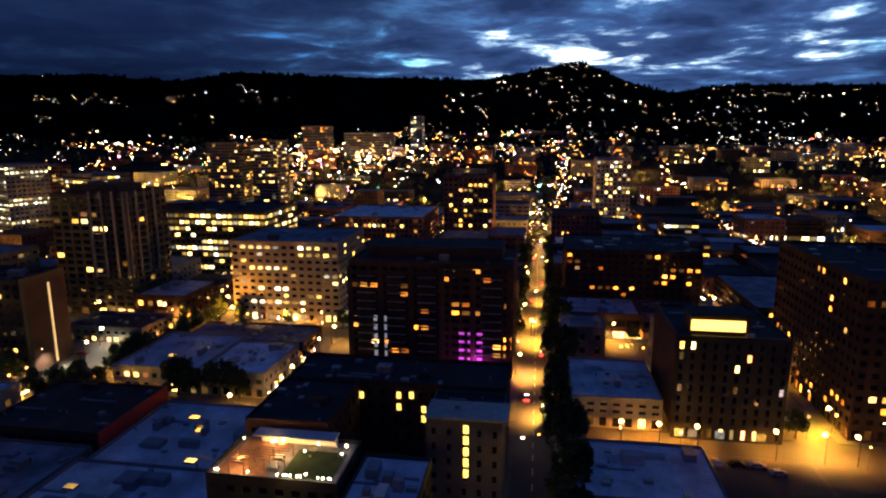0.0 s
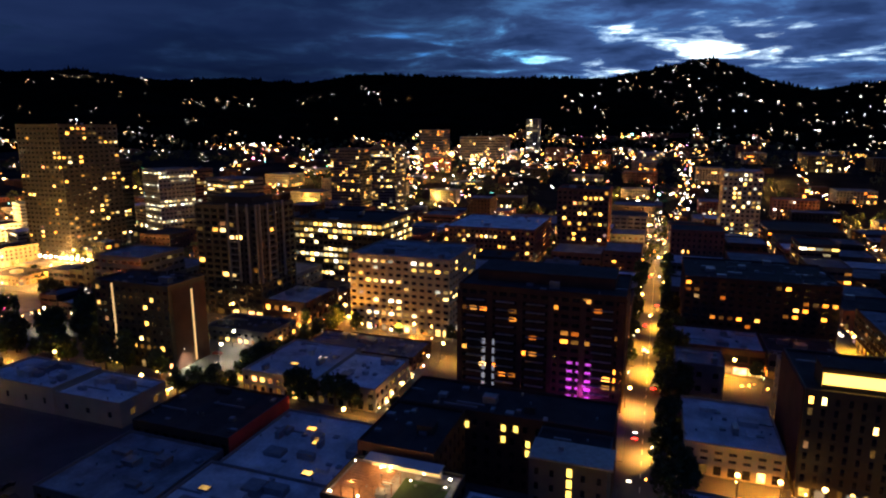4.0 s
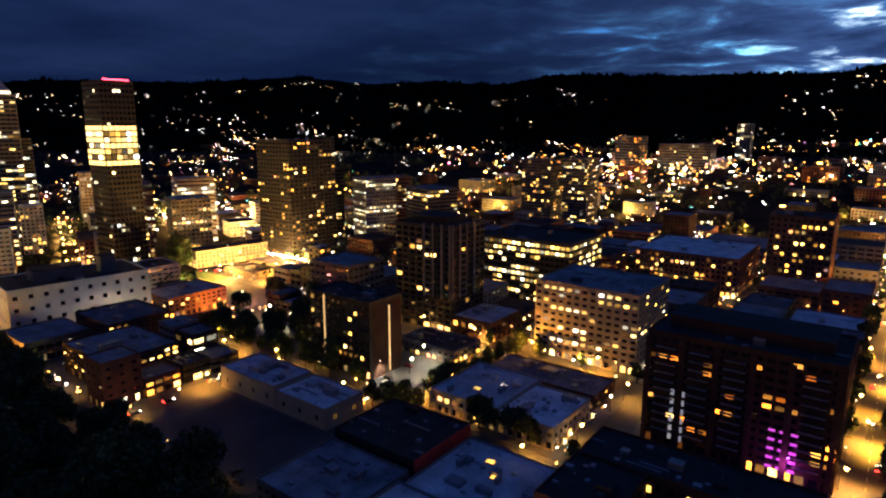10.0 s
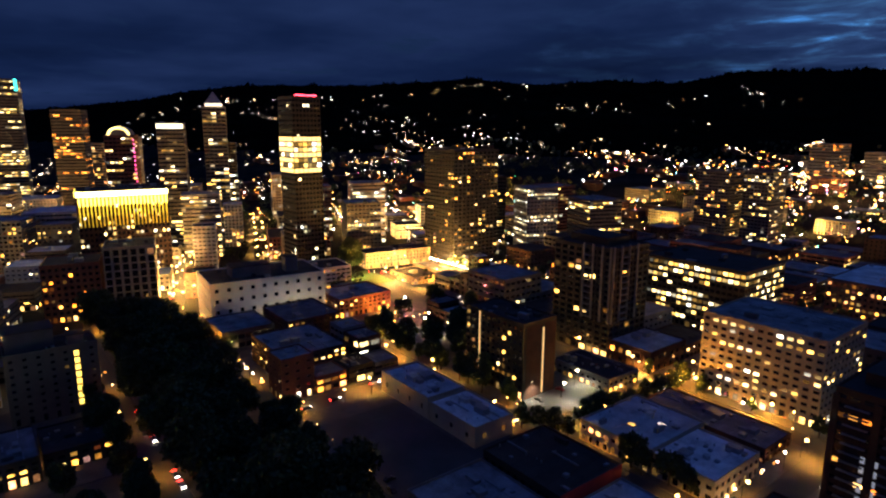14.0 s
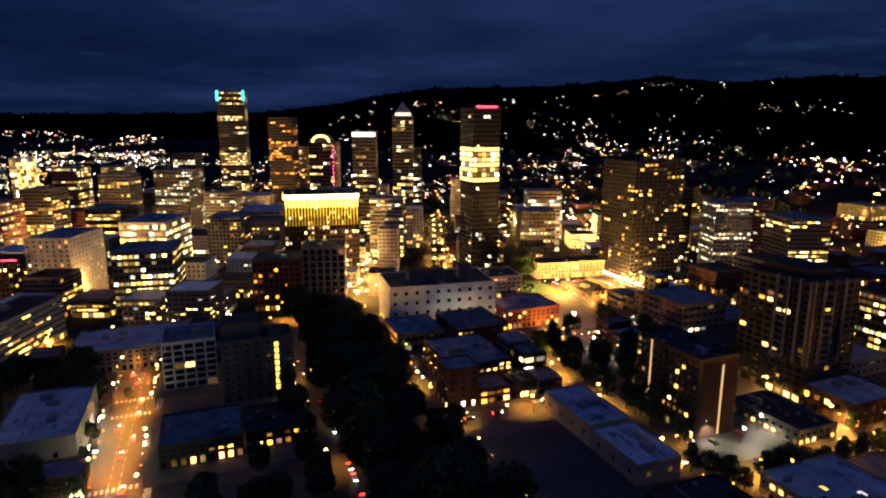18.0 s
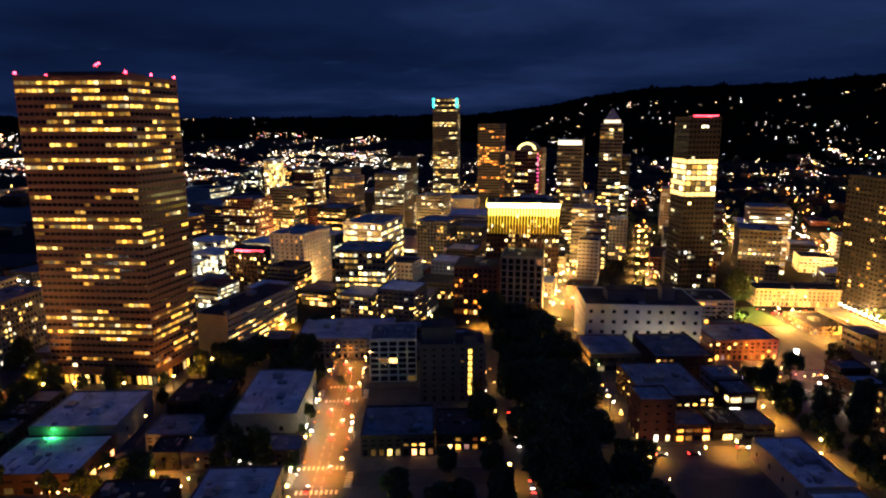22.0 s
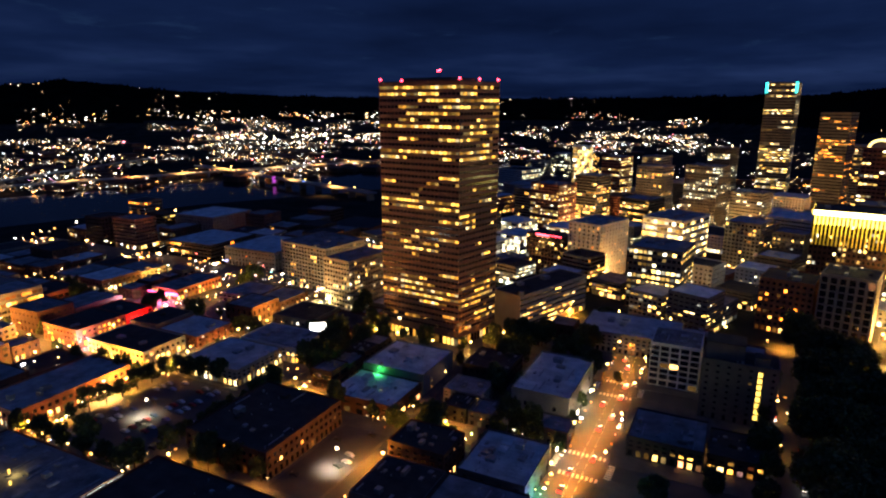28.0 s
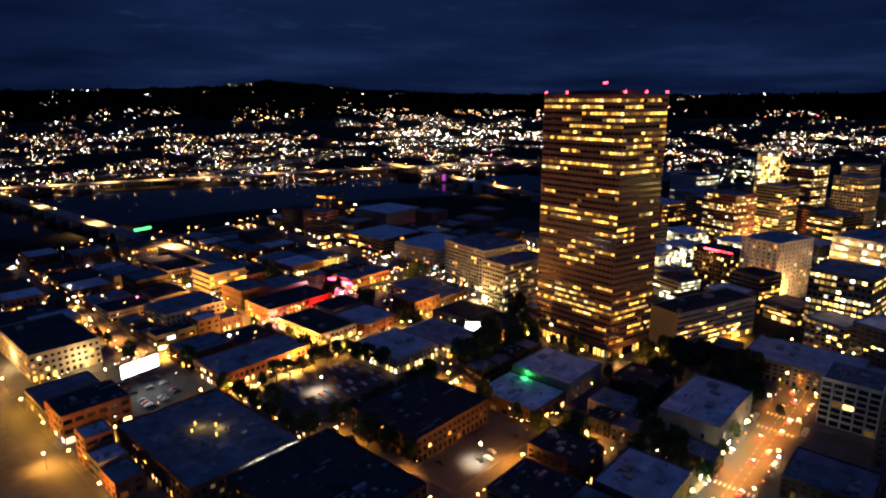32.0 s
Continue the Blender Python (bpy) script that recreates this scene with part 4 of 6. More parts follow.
building("museum", "pale hall with floodlit end wall", -100, -440, -62, -372, 16, 3, CREAM, ROOF_D, lit=0.3, shop=0.5, units=2)
building("neon_hall", "brick building with red neon outlines", -240, -384, -206, -350, 11, 2, BRICK, ROOF_D, lit=0.35, tone="amber", shop=1.0, units=2)
# red wash put into the wall colour, besides the red lamp in front
building("red_hall", "building with a red light wash put into its wall colour", -262, -385, -242, -352, 10, 2, REDW, ROOF_D, lit=0.2, tone="amber", shop=0.8, units=1)
building("pink_canopy_shop", "shop with bright pink lit canopy", -345, -400, -300, -372, 8, 1, BRICK, ROOF_G, lit=0.2, shop=1.0, units=2)
sign("canopy_sign", -297, -384, 5, 95, 30, 1.6, PINK_L, "long pink neon canopy sign", 0.1)
building("cafe_row", "cream shop row with lamp-lit front", -236, -340, -206, -290, 8, 1, CREAM, ROOF_D, lit=0.5, shop=1.0, units=2)
building("yellow_shop", "low shop with bright orange frontage", -246, -262, -210, -222, 9, 2, CREAM, ROOF_W, lit=0.3, tone="office", shop=1.0, units=3)
building("white_ramp_shop", "low white building with dark roof", -276, -256, -248, -214, 9, 2, WHITEW, ROOF_G, lit=0.15, shop=0.7, units=3)
sign("screen_sign", -103.5, -322, 8, 188, 22, 7.5, SCREEN_L, "large bright white lit screen on a frame", 0.1)
sign("white_sign", -286, -226, 3, 130, 11, 8, SCREEN_L, "bright white lit billboard", 0.1)
sign("red_roof_sign", -505, -140, 34, 75, 26, 1.2, RED_LAMP, "red neon line along a roof", 0.1)
building("red_sign_block", "dark block under a red neon line", -530, -160, -506, -122, 34, 8, BRICK_D, ROOF_D, rz=-20, lit=0.35, tone="office", units=2)
for q in ((-566, -190, 22), (-600, -150, 26), (-545, -210, 18), (-620, -210, 24)):
    building("garage_deck", "bright cool-lit parking deck", q[0] - 16, q[1] - 16, q[0] + 16, q[1] + 16, q[2], 5, WHITEW, ROOF_W, rz=-20, lit=0.85, run=0.5, tone="cool", ww=0.95, wh=0.6, shop=0.9, units=0, group="parking decks")

# ---------------------------------------------------------------- roof terrace
def terrace():
    deck = thing("roof_deck", -57, 112.5, 17.6, 0, "timber roof deck lit by string lights", "roof deck")
    for i in range(14):
        part("plank", Geo().box(-8, -7 + i * 1.1, 0.0, 3, -5.96 + i * 1.1, 0.12), WOOD, deck)
    setting("roof_lawn_1", Geo().box(-51, 107, 17.58, -40, 118, 17.72), GRASS, "small green roof lawn", "lawn")
    bar = thing("terrace_bar", -52, 120.5, 17.6, 0, "white lit bar pavilion on the roof terrace", "pavilion")
    part("wall", Geo().box(-9, -0.2, 0, 9, 0.2, 3), WHITEW, bar)
    part("canopy", Geo().box(-9.4, -3.4, 3.01, 9.4, 0.4, 3.3), WHITEW, bar)
    part("lit_front", Geo().box(-8.5, -0.32, 0.4, 8.5, -0.22, 2.6), STRIP_L, bar, "warm lit glass front")
    rp = random.Random(5)
    for i in range(3):
        pg = thing("pergola", -60 + i * 3.6, 109 + i * 1.9, 17.73, 0, "open timber pergola with warm lamps", "pergola", "pergolas on the deck")
        for x in (-1.6, 1.6):
            for y in (-2.4, 2.4):
                part("post", Geo().box(x - 0.09, y - 0.09, 0, x + 0.09, y + 0.09, 2.6), WOOD, pg)
        for k in range(6):
            part("beam", Geo().box(-1.9, -2.5 + k, 2.61, 1.9, -2.36 + k, 2.8), WOOD, pg)
    for i in range(26):
        x, y = rp.uniform(-65, -39), rp.choice([106.0, 119.0, rp.uniform(106, 119)])
        b = thing("terrace_lamp", x, y, 17.73, 0, "small glowing terrace lamp", "lamp", "terrace lamps")
        part("stem", Geo().tube(0, 0, 0, 1.0, 0.05, 0.05, 6), POLE, b)
        part("globe", Geo().tube(0, 0, 1.0, 1.3, 0.14, 0.18, 8), WHITE_LAMP, b, "warm glowing globe")
    for x, y, p in ((-60, 108, 900), (-54, 115, 900), (-48, 104, 500), (-57, 119, 900)):
        lamp_light(x, y, 20.6, p * 0.8, (1.0, 0.55, 0.18))


def lamp_light(x, y, z, power, colour, size=0.5, down=0.0):
    """A lamp's light; 'down' gives a cut-off head that throws its light to the street in a cone of so many degrees."""
    li = bpy.data.lights.new("lamp_light", "SPOT" if down else "POINT")
    if down:
        li.spot_size, li.spot_blend = radians(down), 0.9
    li.energy, li.shadow_soft_size, li.color = power, size, colour
    ob = new("lamp_light", li)
    ob.location = (x, y, z)


terrace()
lamp_light(-243.6, -154, 9.3, 700, (0.06, 1.0, 0.22), 0.4)
lamp_light(-21, 203.0, 6.5, 900, (0.75, 0.08, 0.9), 0.4)
lamp_light(-192, -47.5, 4, 1400, (0.05, 1.0, 0.3), 0.4)
lamp_light(-183, -47.5, 4, 3000, (0.15, 0.2, 1.0), 0.4)
lamp_light(-250, -348, 4.5, 9000, (1.0, 0.05, 0.04), 0.5)
lamp_light(-292, -378, 5, 26000, (1.0, 0.15, 0.3), 0.5)
lamp_light(-326, 221, 6, 4000, (1.0, 0.2, 0.25), 0.5)

# lamps over the market roof, and the orange wash on the halls
for i in range(15):
    rl = thing("roof_lamp", -424 + i * 5.2, 313.5, 0, 0, "small globe lamp on a pole over the market", "lamp", "market lamps")
    part("pole", Geo().tube(0, 0, 0, 6, 0.08, 0.06, 6), POLE, rl)
    part("globe", Geo().tube(0, 0, 6, 7.2, 0.75, 0.75, 8), WHITE_LAMP, rl, "bright globe")
for x, y, p in ((-410, 321, 7000), (-390, 322, 7000), (-362, 310, 7000), (-342, 310, 7000), (-392, 294, 22000), (-366, 280, 22000), (-340, 300, 12000), (-428, 290, 4000), (-424, 322, 6000), (-394, 254, 16000), (-420, 222, 9000), (-326, 200, 9000)):
    lamp_light(x, y, 6, p * 0.8, (1.0, 0.38, 0.05))

for i, (x, y) in enumerate(((-96, 150), (-90, 143), (-84, 128), (-104, 112), (-128, 190), (-121, 199))):
    sk = thing("skylight", x, y, 6.1 if y < 160 else 8.1, 0, "lit roof skylight on a low shop", "skylight", "roof skylights")
    if y < 120:
        sk.location.z = 7.1
    part("kerb", Geo().box(-1.5, -1.0, 0, 1.5, 1.0, 0.5), METAL, sk)
    part("pane", Geo().box(-1.3, -0.8, 0.51, 1.3, 0.8, 0.6), LIT["warm"][0], sk, "glowing skylight pane")
lamp_light(-94, -231, 14.2, 260, (1.0, 0.72, 0.2), 0.3)
lamp_light(-99, -224, 14.2, 260, (1.0, 0.72, 0.2), 0.3)
lamp_light(-98, -186.2, 13, 900, (0.85, 0.9, 1.0), 0.3)
lamp_light(-111, -186.2, 13, 900, (0.85, 0.9, 1.0), 0.3)
for x, y, z, p, c, down in ((-318, -236, 9, 34000, (1.0, 0.82, 0.45), 0), (-322, -258, 9, 30000, (1.0, 0.75, 0.3), 0), (-300, -246, 9, 60000, (1.0, 0.8, 0.45), 140), (-206, -270, 9, 120000, (1.0, 0.48, 0.10), 146), (-228, -271, 9, 100000, (1.0, 0.5, 0.12), 146),
                            (-252, -270, 9, 60000, (1.0, 0.5, 0.12), 146), (-170, -274, 8, 70000, (1.0, 0.5, 0.12), 146), (-204, -346, 6, 14000, (1.0, 0.5, 0.6), 0), (-270, -392, 6, 14000, (1.0, 0.4, 0.5), 0), (-200, -320, 8, 40000, (1.0, 0.5, 0.12), 146),
                            # lights without fixtures, added to brighten tree crowns and, tinted green, the lawn
                            (10.6, 190, 4, 350, (1.0, 0.8, 0.2), 0), (10.6, 142, 4, 350, (1.0, 0.8, 0.2), 0), (-158, 172, 4, 600, (1.0, 0.8, 0.2), 0), (-166, 168, 4, 500, (1.0, 0.8, 0.2), 0), (-196, -24, 4, 500, (1.0, 0.85, 0.2), 0), (-243, 214, 4, 700, (0.9, 0.9, 0.3), 0), (-420, 240, 6, 5000, (0.6, 1.0, 0.25), 0)):
    lamp_light(x, y, z, p, c, 0.4, down)
for x, y, p in ((-200, 251, 16000), (-166, 252, 30000), (-113, 253, 26000), (-185, 455, 60000), (-109, 394, 30000), (-75, 375, 26000), (-290, 505, 60000), (-363, 263, 30000), (-280, 172, 12000), (-329, 214, 14000), (-345, 304, 30000), (-513, 545, 90000), (37, 222, 2500), (60, 640, 60000), (-20, 560, 30000), (-230, 410, 40000)):
    lamp_light(x, y, land(x, y) + 8, p, (1.0, 0.46, 0.09), 0.4, 150)
for x, w in ((-223, 2.6), (-247, 3.2), (-258, 2.2), (-271, 3.0), (-284, 2.4)):
    sign("shop_lamp", x, -49.6, 2.6, 0, w, 1.5, WHITE_LAMP, "bright white storefront lamp beside the avenue", 0.1)
    lamp_light(x, -47.6, 4, 1000 if x < -230 else 2500, (1.0, 0.8, 0.5), 0.3)
lamp_light(-58, -405, 8, 6000, (1.0, 0.7, 0.3))
lamp_light(-88, -366, 8, 6000, (1.0, 0.7, 0.3))

# ---------------------------------------------------------------- streets and blocks of the grid
YS = [-670, -591, -512, -433, -354, -275, -196, -117, -38, 41, 89, 168, 247, 326, 405, 484, 563, 642]
XS = [313, 234, 155, 79, 0, -77, -155, -234, -313, -392]


def shift(y):
    """The cross streets do not line up across the avenue: the rows south of it are set off."""
    return 34 if y < -200 else 14 if y < 30 else 0


LOTS = [(-214, 98, -150, 138), (-204, -264, -142, -202), (-203, -147, -149, -124), (-117, -345, -84, -290), (-180, 184, -161, 219), (-302, 186, -262, 219), (43, 98, 72, 160)]


def overlaps(x0, y0, x1, y1, pad=1.0):
    return any(x0 < b[2] + pad and x1 > b[0] - pad and y0 < b[3] + pad and y1 > b[1] - pad for b in TAKEN)


def pavements():
    k = 0
    for i in range(len(XS) - 1):
        for j in range(len(YS) - 1):
            dx = shift(YS[j] + 9)
            x0, x1, y0, y1 = XS[i + 1] + 5.6 + dx, XS[i] - 5.6 + dx, YS[j] + 5.6, YS[j + 1] - 5.6
            if YS[j] == -38:
                y0 += 3
            if YS[j + 1] == -38:
                y1 -= 3
            if x0 > 80 and y0 < 100:
                continue
            k += 1
            setting("pavement_%d" % k, Geo().box(x0, y0, -0.6, x1, y1, 0.16), PAVE, "raised concrete pavement block with kerbs", "pavement")
            if YS[j] == 41:
                setting("lawn_%d" % k, Geo().box(x0 + 3, y0 + 3, 0.0, x1 - 3, y1 - 3, 0.22), GRASS, "dark park lawn under trees", "lawn")


pavements()
setting("road", Geo().box(-400, -700, -0.5, 320, 700, -0.02), ASPHALT, "dark asphalt streets of the grid", "road")
for k, b in enumerate(LOTS):
    setting("parking_lot_%d" % k, Geo().box(b[0], b[1], -0.3, b[2], b[3], 0.2), ASPHALT, "asphalt parking lot", "parking lot")
    TAKEN.append(b)
TAKEN += [(-261, 178, -232, 243), (-229, -30, -160, 34), (-311, -29, -265, 2), (-400, 46, -60, 84), (-236, 178, -155, 182), (-420, 92, -404, 330), (-442, 224, -395, 260), (-440, 260, -410, 340), (-395, 224, -318, 258), (-334, 165, -318, 240), (-347, -122, -301, -51)]


def fill(x0, y0, x1, y1, lo, hi, lit, r, group, tones=("warm", "office", "amber"), whole=0.25):
    """Fills one block with one to four buildings."""
    if r.random() < whole:
        cells = [(x0, y0, x1, y1)]
    else:
        mx, my = x0 + (x1 - x0) * r.uniform(0.4, 0.6), y0 + (y1 - y0) * r.uniform(0.4, 0.6)
        cells = [(x0, y0, mx - 0.6, my - 0.6), (mx + 0.6, y0, x1, my - 0.6), (x0, my + 0.6, mx - 0.6, y1), (mx + 0.6, my + 0.6, x1, y1)]
    whole_cells, cells = cells, []
    for c in whole_cells:
        if not overlaps(*c, 0.3):
            cells.append(c)
            continue
        mx, my = (c[0] + c[2]) / 2, (c[1] + c[3]) / 2
        for q in ((c[0], c[1], mx - 0.5, my - 0.5), (mx + 0.5, c[1], c[2], my - 0.5), (c[0], my + 0.5, mx - 0.5, c[3]), (mx + 0.5, my + 0.5, c[2], c[3])):
            if q[2] - q[0] > 9 and q[3] - q[1] > 9 and not overlaps(*q, 0.3):
                cells.append(q)
    for c in cells:
        if r.random() < 0.05 or overlaps(*c, 0.3):
            continue
        h = r.uniform(lo, hi) if r.random() < 0.85 else hi * r.uniform(1.1, 1.7)
        fl = max(1, int((h - 4) / 3.7))
        wall = r.choice([BRICK, BRICK_D, CLAD, CONC, DARKW, BRICK_D])
        kind, lab = ("low_building", "low flat-roofed city building with lit shopfronts") if h < 14 else ("city_block", "flat-roofed city building with lit windows at night")
        building(kind, lab, c[0], c[1], c[2], c[3], h, fl, wall, r.choice([ROOF_G, ROOF_D, ROOF_D, ROOF_G, ROOF_W]), lit=lit * r.choice([0.1, 0.4, 0.8, 1.2, 2.0]), tone=r.choice(tones), run=r.choice([0, 0, 0.1]),
                 shop=r.uniform(0.1, 0.8) if y0 > -60 else r.choice([0.05, 0.15, 0.4, 0.9]), units=r.randint(1, 3) if -260 < x0 and -300 < y0 < 260 else r.randint(0, 1), group=group, bay=r.uniform(3.2, 5.2), ww=r.choice([0.35, 0.5, 0.75, 0.92]), wh=r.choice([0.32, 0.42, 0.5]), mix=r.choice([0.3, 0.72, 0.72]))


r1 = random.Random(11)
for i in range(len(XS) - 1):
    for j in range(len(YS) - 1):
        dx = shift(YS[j] + 9)
        x0, x1, y0, y1 = XS[i + 1] + 9 + dx, XS[i] - 9 + dx, YS[j] + 9, YS[j + 1] - 9
        if YS[j] == 41 or x0 > -150 and -200 < y0 < 90 or x0 > -60 and y0 < 90 or x0 > 80 and y0 < x0 * 2.0 or x0 > -60 and YS[j] < 89 or x0 > -100 and YS[j] < -400:
            continue
        east = y0 < -30
        fill(x0, y0, x1, y1, 6, 11 if east else 17, 0.06 if east else 0.13, r1, "city blocks", whole=0.1 if east else 0.25)
# old town beyond the pink tower
for x0 in (-629, -550, -471):
    for y0 in (-670, -591, -512, -433, -354):
        if y0 > -420 - (x0 + 471) * 0.3 or x0 < -600 and y0 < -560:
            continue
        fill(x0 + 9, y0 + 9, x0 + 70, y0 + 70, 8, 20, 0.15, r1, "old town blocks", whole=0.5)
# south of the wide street the grid turns
CS, SN = math.cos(radians(-20)), math.sin(radians(-20))
for i in range(-8, 8):
    for j in range(0, 8):
        lx, ly = -52 - j * 79, 40 + i * 79
        x, y = -372 + CS * lx - SN * ly, SN * lx + CS * ly
        if x > -425 or y < -330 - (x + 400) * -0.05 or y > 560:
            continue
        far = x < -640
        squeeze = 1.0
        if i in (1, 2):  # the narrow park blocks
            ly, squeeze = (101, 0.7) if i == 1 else (181, 1.0)
            x, y = -372 + CS * lx - SN * ly, SN * lx + CS * ly
        for dx in ((0,) if far else (-15, 15)):
            for dy in ((0,) if far else (-15 * squeeze, 15 * squeeze)):
                bx, by = x + CS * dx - SN * dy, y + SN * dx + CS * dy
                if overlaps(bx - 15, by - 15, bx + 15, by + 15, 0) or r1.random() < 0.1:
                    continue
                h = (r1.uniform(10, 30) if x > -520 else r1.uniform(14, 44)) if y < 260 else r1.uniform(9, 26)
                wd = (r1.uniform(38, 52) if far else r1.uniform(24, 28)) * squeeze
                building("downtown_block", "downtown building with lit windows at night", bx - wd / 2, by - wd / 2, bx + wd / 2, by + wd / 2, h, max(2, int(h / 3.8)), r1.choice([CONC, CLAD, CREAM, CLAD, WHITEW, BRICK]), r1.choice([ROOF_G, ROOF_W, ROOF_D]), rz=-20, wh=r1.choice([0.34, 0.42, 0.5]), mix=r1.choice([0.15, 0.4, 0.7]),
                         lit=r1.choice([0.04, 0.08, 0.15, 0.25, 0.5]), run=r1.choice([0, 0, 0.2]), tone=r1.choice(["warm", "office", "cool", "cool"]), shop=r1.uniform(0.5, 1), units=r1.randint(0, 1), group="downtown blocks", ww=r1.choice([0.5, 0.7, 0.9]))
# the western town
for i in range(-5, 9):
    for j in range(0, 7):
        x, y = 155 - 79 * i - 20, 665 + 86 * j
        if overlaps(x - 30, y - 30, x + 30, y + 30) or r1.random() < 0.22:
            continue
        h = r1.uniform(7, 22)
        z = max(0, hill_height(math.degrees(math.atan2(-x, y)), math.hypot(x, y)))
        building("far_block", "distant city building with lit windows", x - r1.uniform(10, 28), y - r1.uniform(8, 24), x + r1.uniform(10, 28), y + r1.uniform(8, 24), h, max(1, int(h / 4)), r1.choice([CONC, BRICK, CREAM, DARKW]), ROOF_G,
                 lit=r1.choice([0.05, 0.1, 0.2, 0.4]), tone=r1.choice(["warm", "office", "amber"]), shop=r1.uniform(0, 0.6), units=0, group="far blocks", z=z)

# ---------------------------------------------------------------- river, bridges, east side
NEAR = [(160, -760), (-130, -830), (-409, -800), (-640, -720), (-824, -610), (-1100, -470), (-1500, -380)]
FAR = [(-1500, -640), (-1173, -790), (-986, -858), (-760, -965), (-559, -1050), (-255, -1230), (160, -1380)]
river = Geo()
river.face(*[(x, y, 0.12) for x, y in FAR + NEAR])
setting("river", river, WATER, "dark river reflecting the lights of the far bank", "water")


def bridge(name, label, a, b, width, z, lamps):
    dx, dy = b[0] - a[0], b[1] - a[1]
    L = math.hypot(dx, dy)
    top = thing(name, a[0], a[1], 0, math.degrees(math.atan2(dy, dx)), label, "bridge")
    part("deck", Geo().box(0, -width / 2, z - 1.2, L, width / 2, z), CONC, top)
    for s in (-1, 1):
        part("railing", Geo().box(0, s * width / 2 - 0.15, z + 0.01, L, s * width / 2 + 0.15, z + 1.1), METAL, top)
    n = int(L / 45)
    for i in range(n):
        part("pier", Geo().box(i * L / n + 4, -width * 0.35, 0, i * L / n + 7, width * 0.35, z - 1.21), CONC, top)
    for i in range(lamps):
        x = (i + 0.5) * L / lamps
        pole = part("lamp_post", Geo().tube(x, width / 2 - 0.6, z, z + 7, 0.12, 0.1, 6), POLE, top)
        part("lamp_head", Geo().tube(x, width / 2 - 0.6, z + 7, z + 7.9, 0.6, 0.7, 8), SODIUM, pole, "glowing amber lamp")
    return top


bridge("steel_bridge", "long low bridge with a lamp-lit deck", (-250, -480), (-222, -1300), 16, 12, 9)
bridge("river_bridge", "long road bridge over the river with lights", (-790, -508), (-985, -1100), 18, 12, 9)
bridge("freeway", "raised freeway along the far bank lit amber", (150, -1420), (-600, -1120), 22, 9, 12)
bridge("freeway", "raised freeway ramp along the far bank lit amber", (-600, -1120), (-1500, -720), 22, 10, 14)
bridge("freeway", "curving freeway ramp behind the far bank", (-560, -1150), (-1040, -1330), 14, 14, 8)
for x0, y0, x1, y1, n, p in ((-250, -500, -222, -1260, 4, 60000), (-800, -540, -975, -1060, 4, 60000), (100, -1400, -600, -1120, 9, 110000), (-640, -1100, -1450, -740, 9, 110000)):
    for i in range(n):
        k = (i + 0.5) / n
        lamp_light(x0 + (x1 - x0) * k, y0 + (y1 - y0) * k, 24, p * 2.2, (1.0, 0.5, 0.14), 0.5, 150)


def dots(name, label, mat, count, place, size, seed, wide=2.2):
    """Many far lights that nobody could count: lit panes, lamps and signs of uneven width."""
    r = random.Random(seed)
    g = Geo()
    for _ in range(count):
        x, y, z = place(r)
        s = size(r, math.hypot(x, y))
        w, h = s * (0.7 + (wide - 0.7) * r.random() ** 3), s * r.uniform(0.55, 0.95)
        d = math.hypot(x, y)
        tx, ty = -y / d, x / d
        nx, ny = -x / d * s * 0.5, -y / d * s * 0.5
        g.prism([(x - tx * w - nx, y - ty * w - ny), (x - tx * w + nx, y - ty * w + ny), (x + tx * w + nx, y + ty * w + ny), (x + tx * w - nx, y + ty * w - ny)], z - h, z + h)
    ob = new(name, g.mesh(name, mat))
    return tagged(ob, label, "lights", kind="stuff")


def polar(az, r):
    return -r * math.sin(radians(az)), r * math.cos(radians(az))


def on_east(r):
    while True:
        az, d = r.uniform(93, 172), 1150 + 2500 * r.random() ** 1.35
        if r.random() > float(np.interp(az, [93, 118, 136, 142, 172], [0.7, 1.0, 1.0, 0.55, 0.4])):
            continue
        x, y = polar(az, d)
        if y < -1180 + (x + 300) * -0.55 and noise.noise(Vector((x / 170, y / 170, 1.7))) > -0.16 + (d - 1150) / 9000:
            return x, y, max(0, hill_height(az, d)) + r.uniform(3, 9)


def on_far_east(r):
    while True:
        az = r.uniform(97, 172)
        d = r.uniform(2600, 4300)
        x, y = polar(az, d)
        if noise.noise(Vector((x / 300, y / 300, 9.3))) > 0.18:
            break
    return x, y, max(4, hill_height(az, d) + 3)


def hill_streets():
    """Short streets that follow the slopes: many on either side, few in the wooded middle."""
    r, rows = random.Random(23), []
    while len(rows) < 430:
        az, d = r.uniform(-36, 98), 1020 + 1650 * r.random() ** 1.25
        if r.random() < float(np.interp(az, [-36, -20, -8, 2, 8, 30, 38, 50, 85, 98], [0.5, 0.8, 1.0, 0.8, 0.08, 0.06, 0.5, 0.9, 1.0, 0.6])) * (1.1 - (d - 1020) / 2200):
            rows.append((az, d, r.uniform(0.4, 2.6), r.uniform(-60, 60)))
    return rows


HILL_ROWS = hill_streets()


def on_hills(r):
    az, d, half, lean = r.choice(HILL_ROWS)
    k = r.gauss(0, 0.6)
    az, d = az + half * k, d + lean * k + r.gauss(0, 32)
    return (*polar(az, d), max(3, hill_height(az, d) + r.uniform(8, 15)))


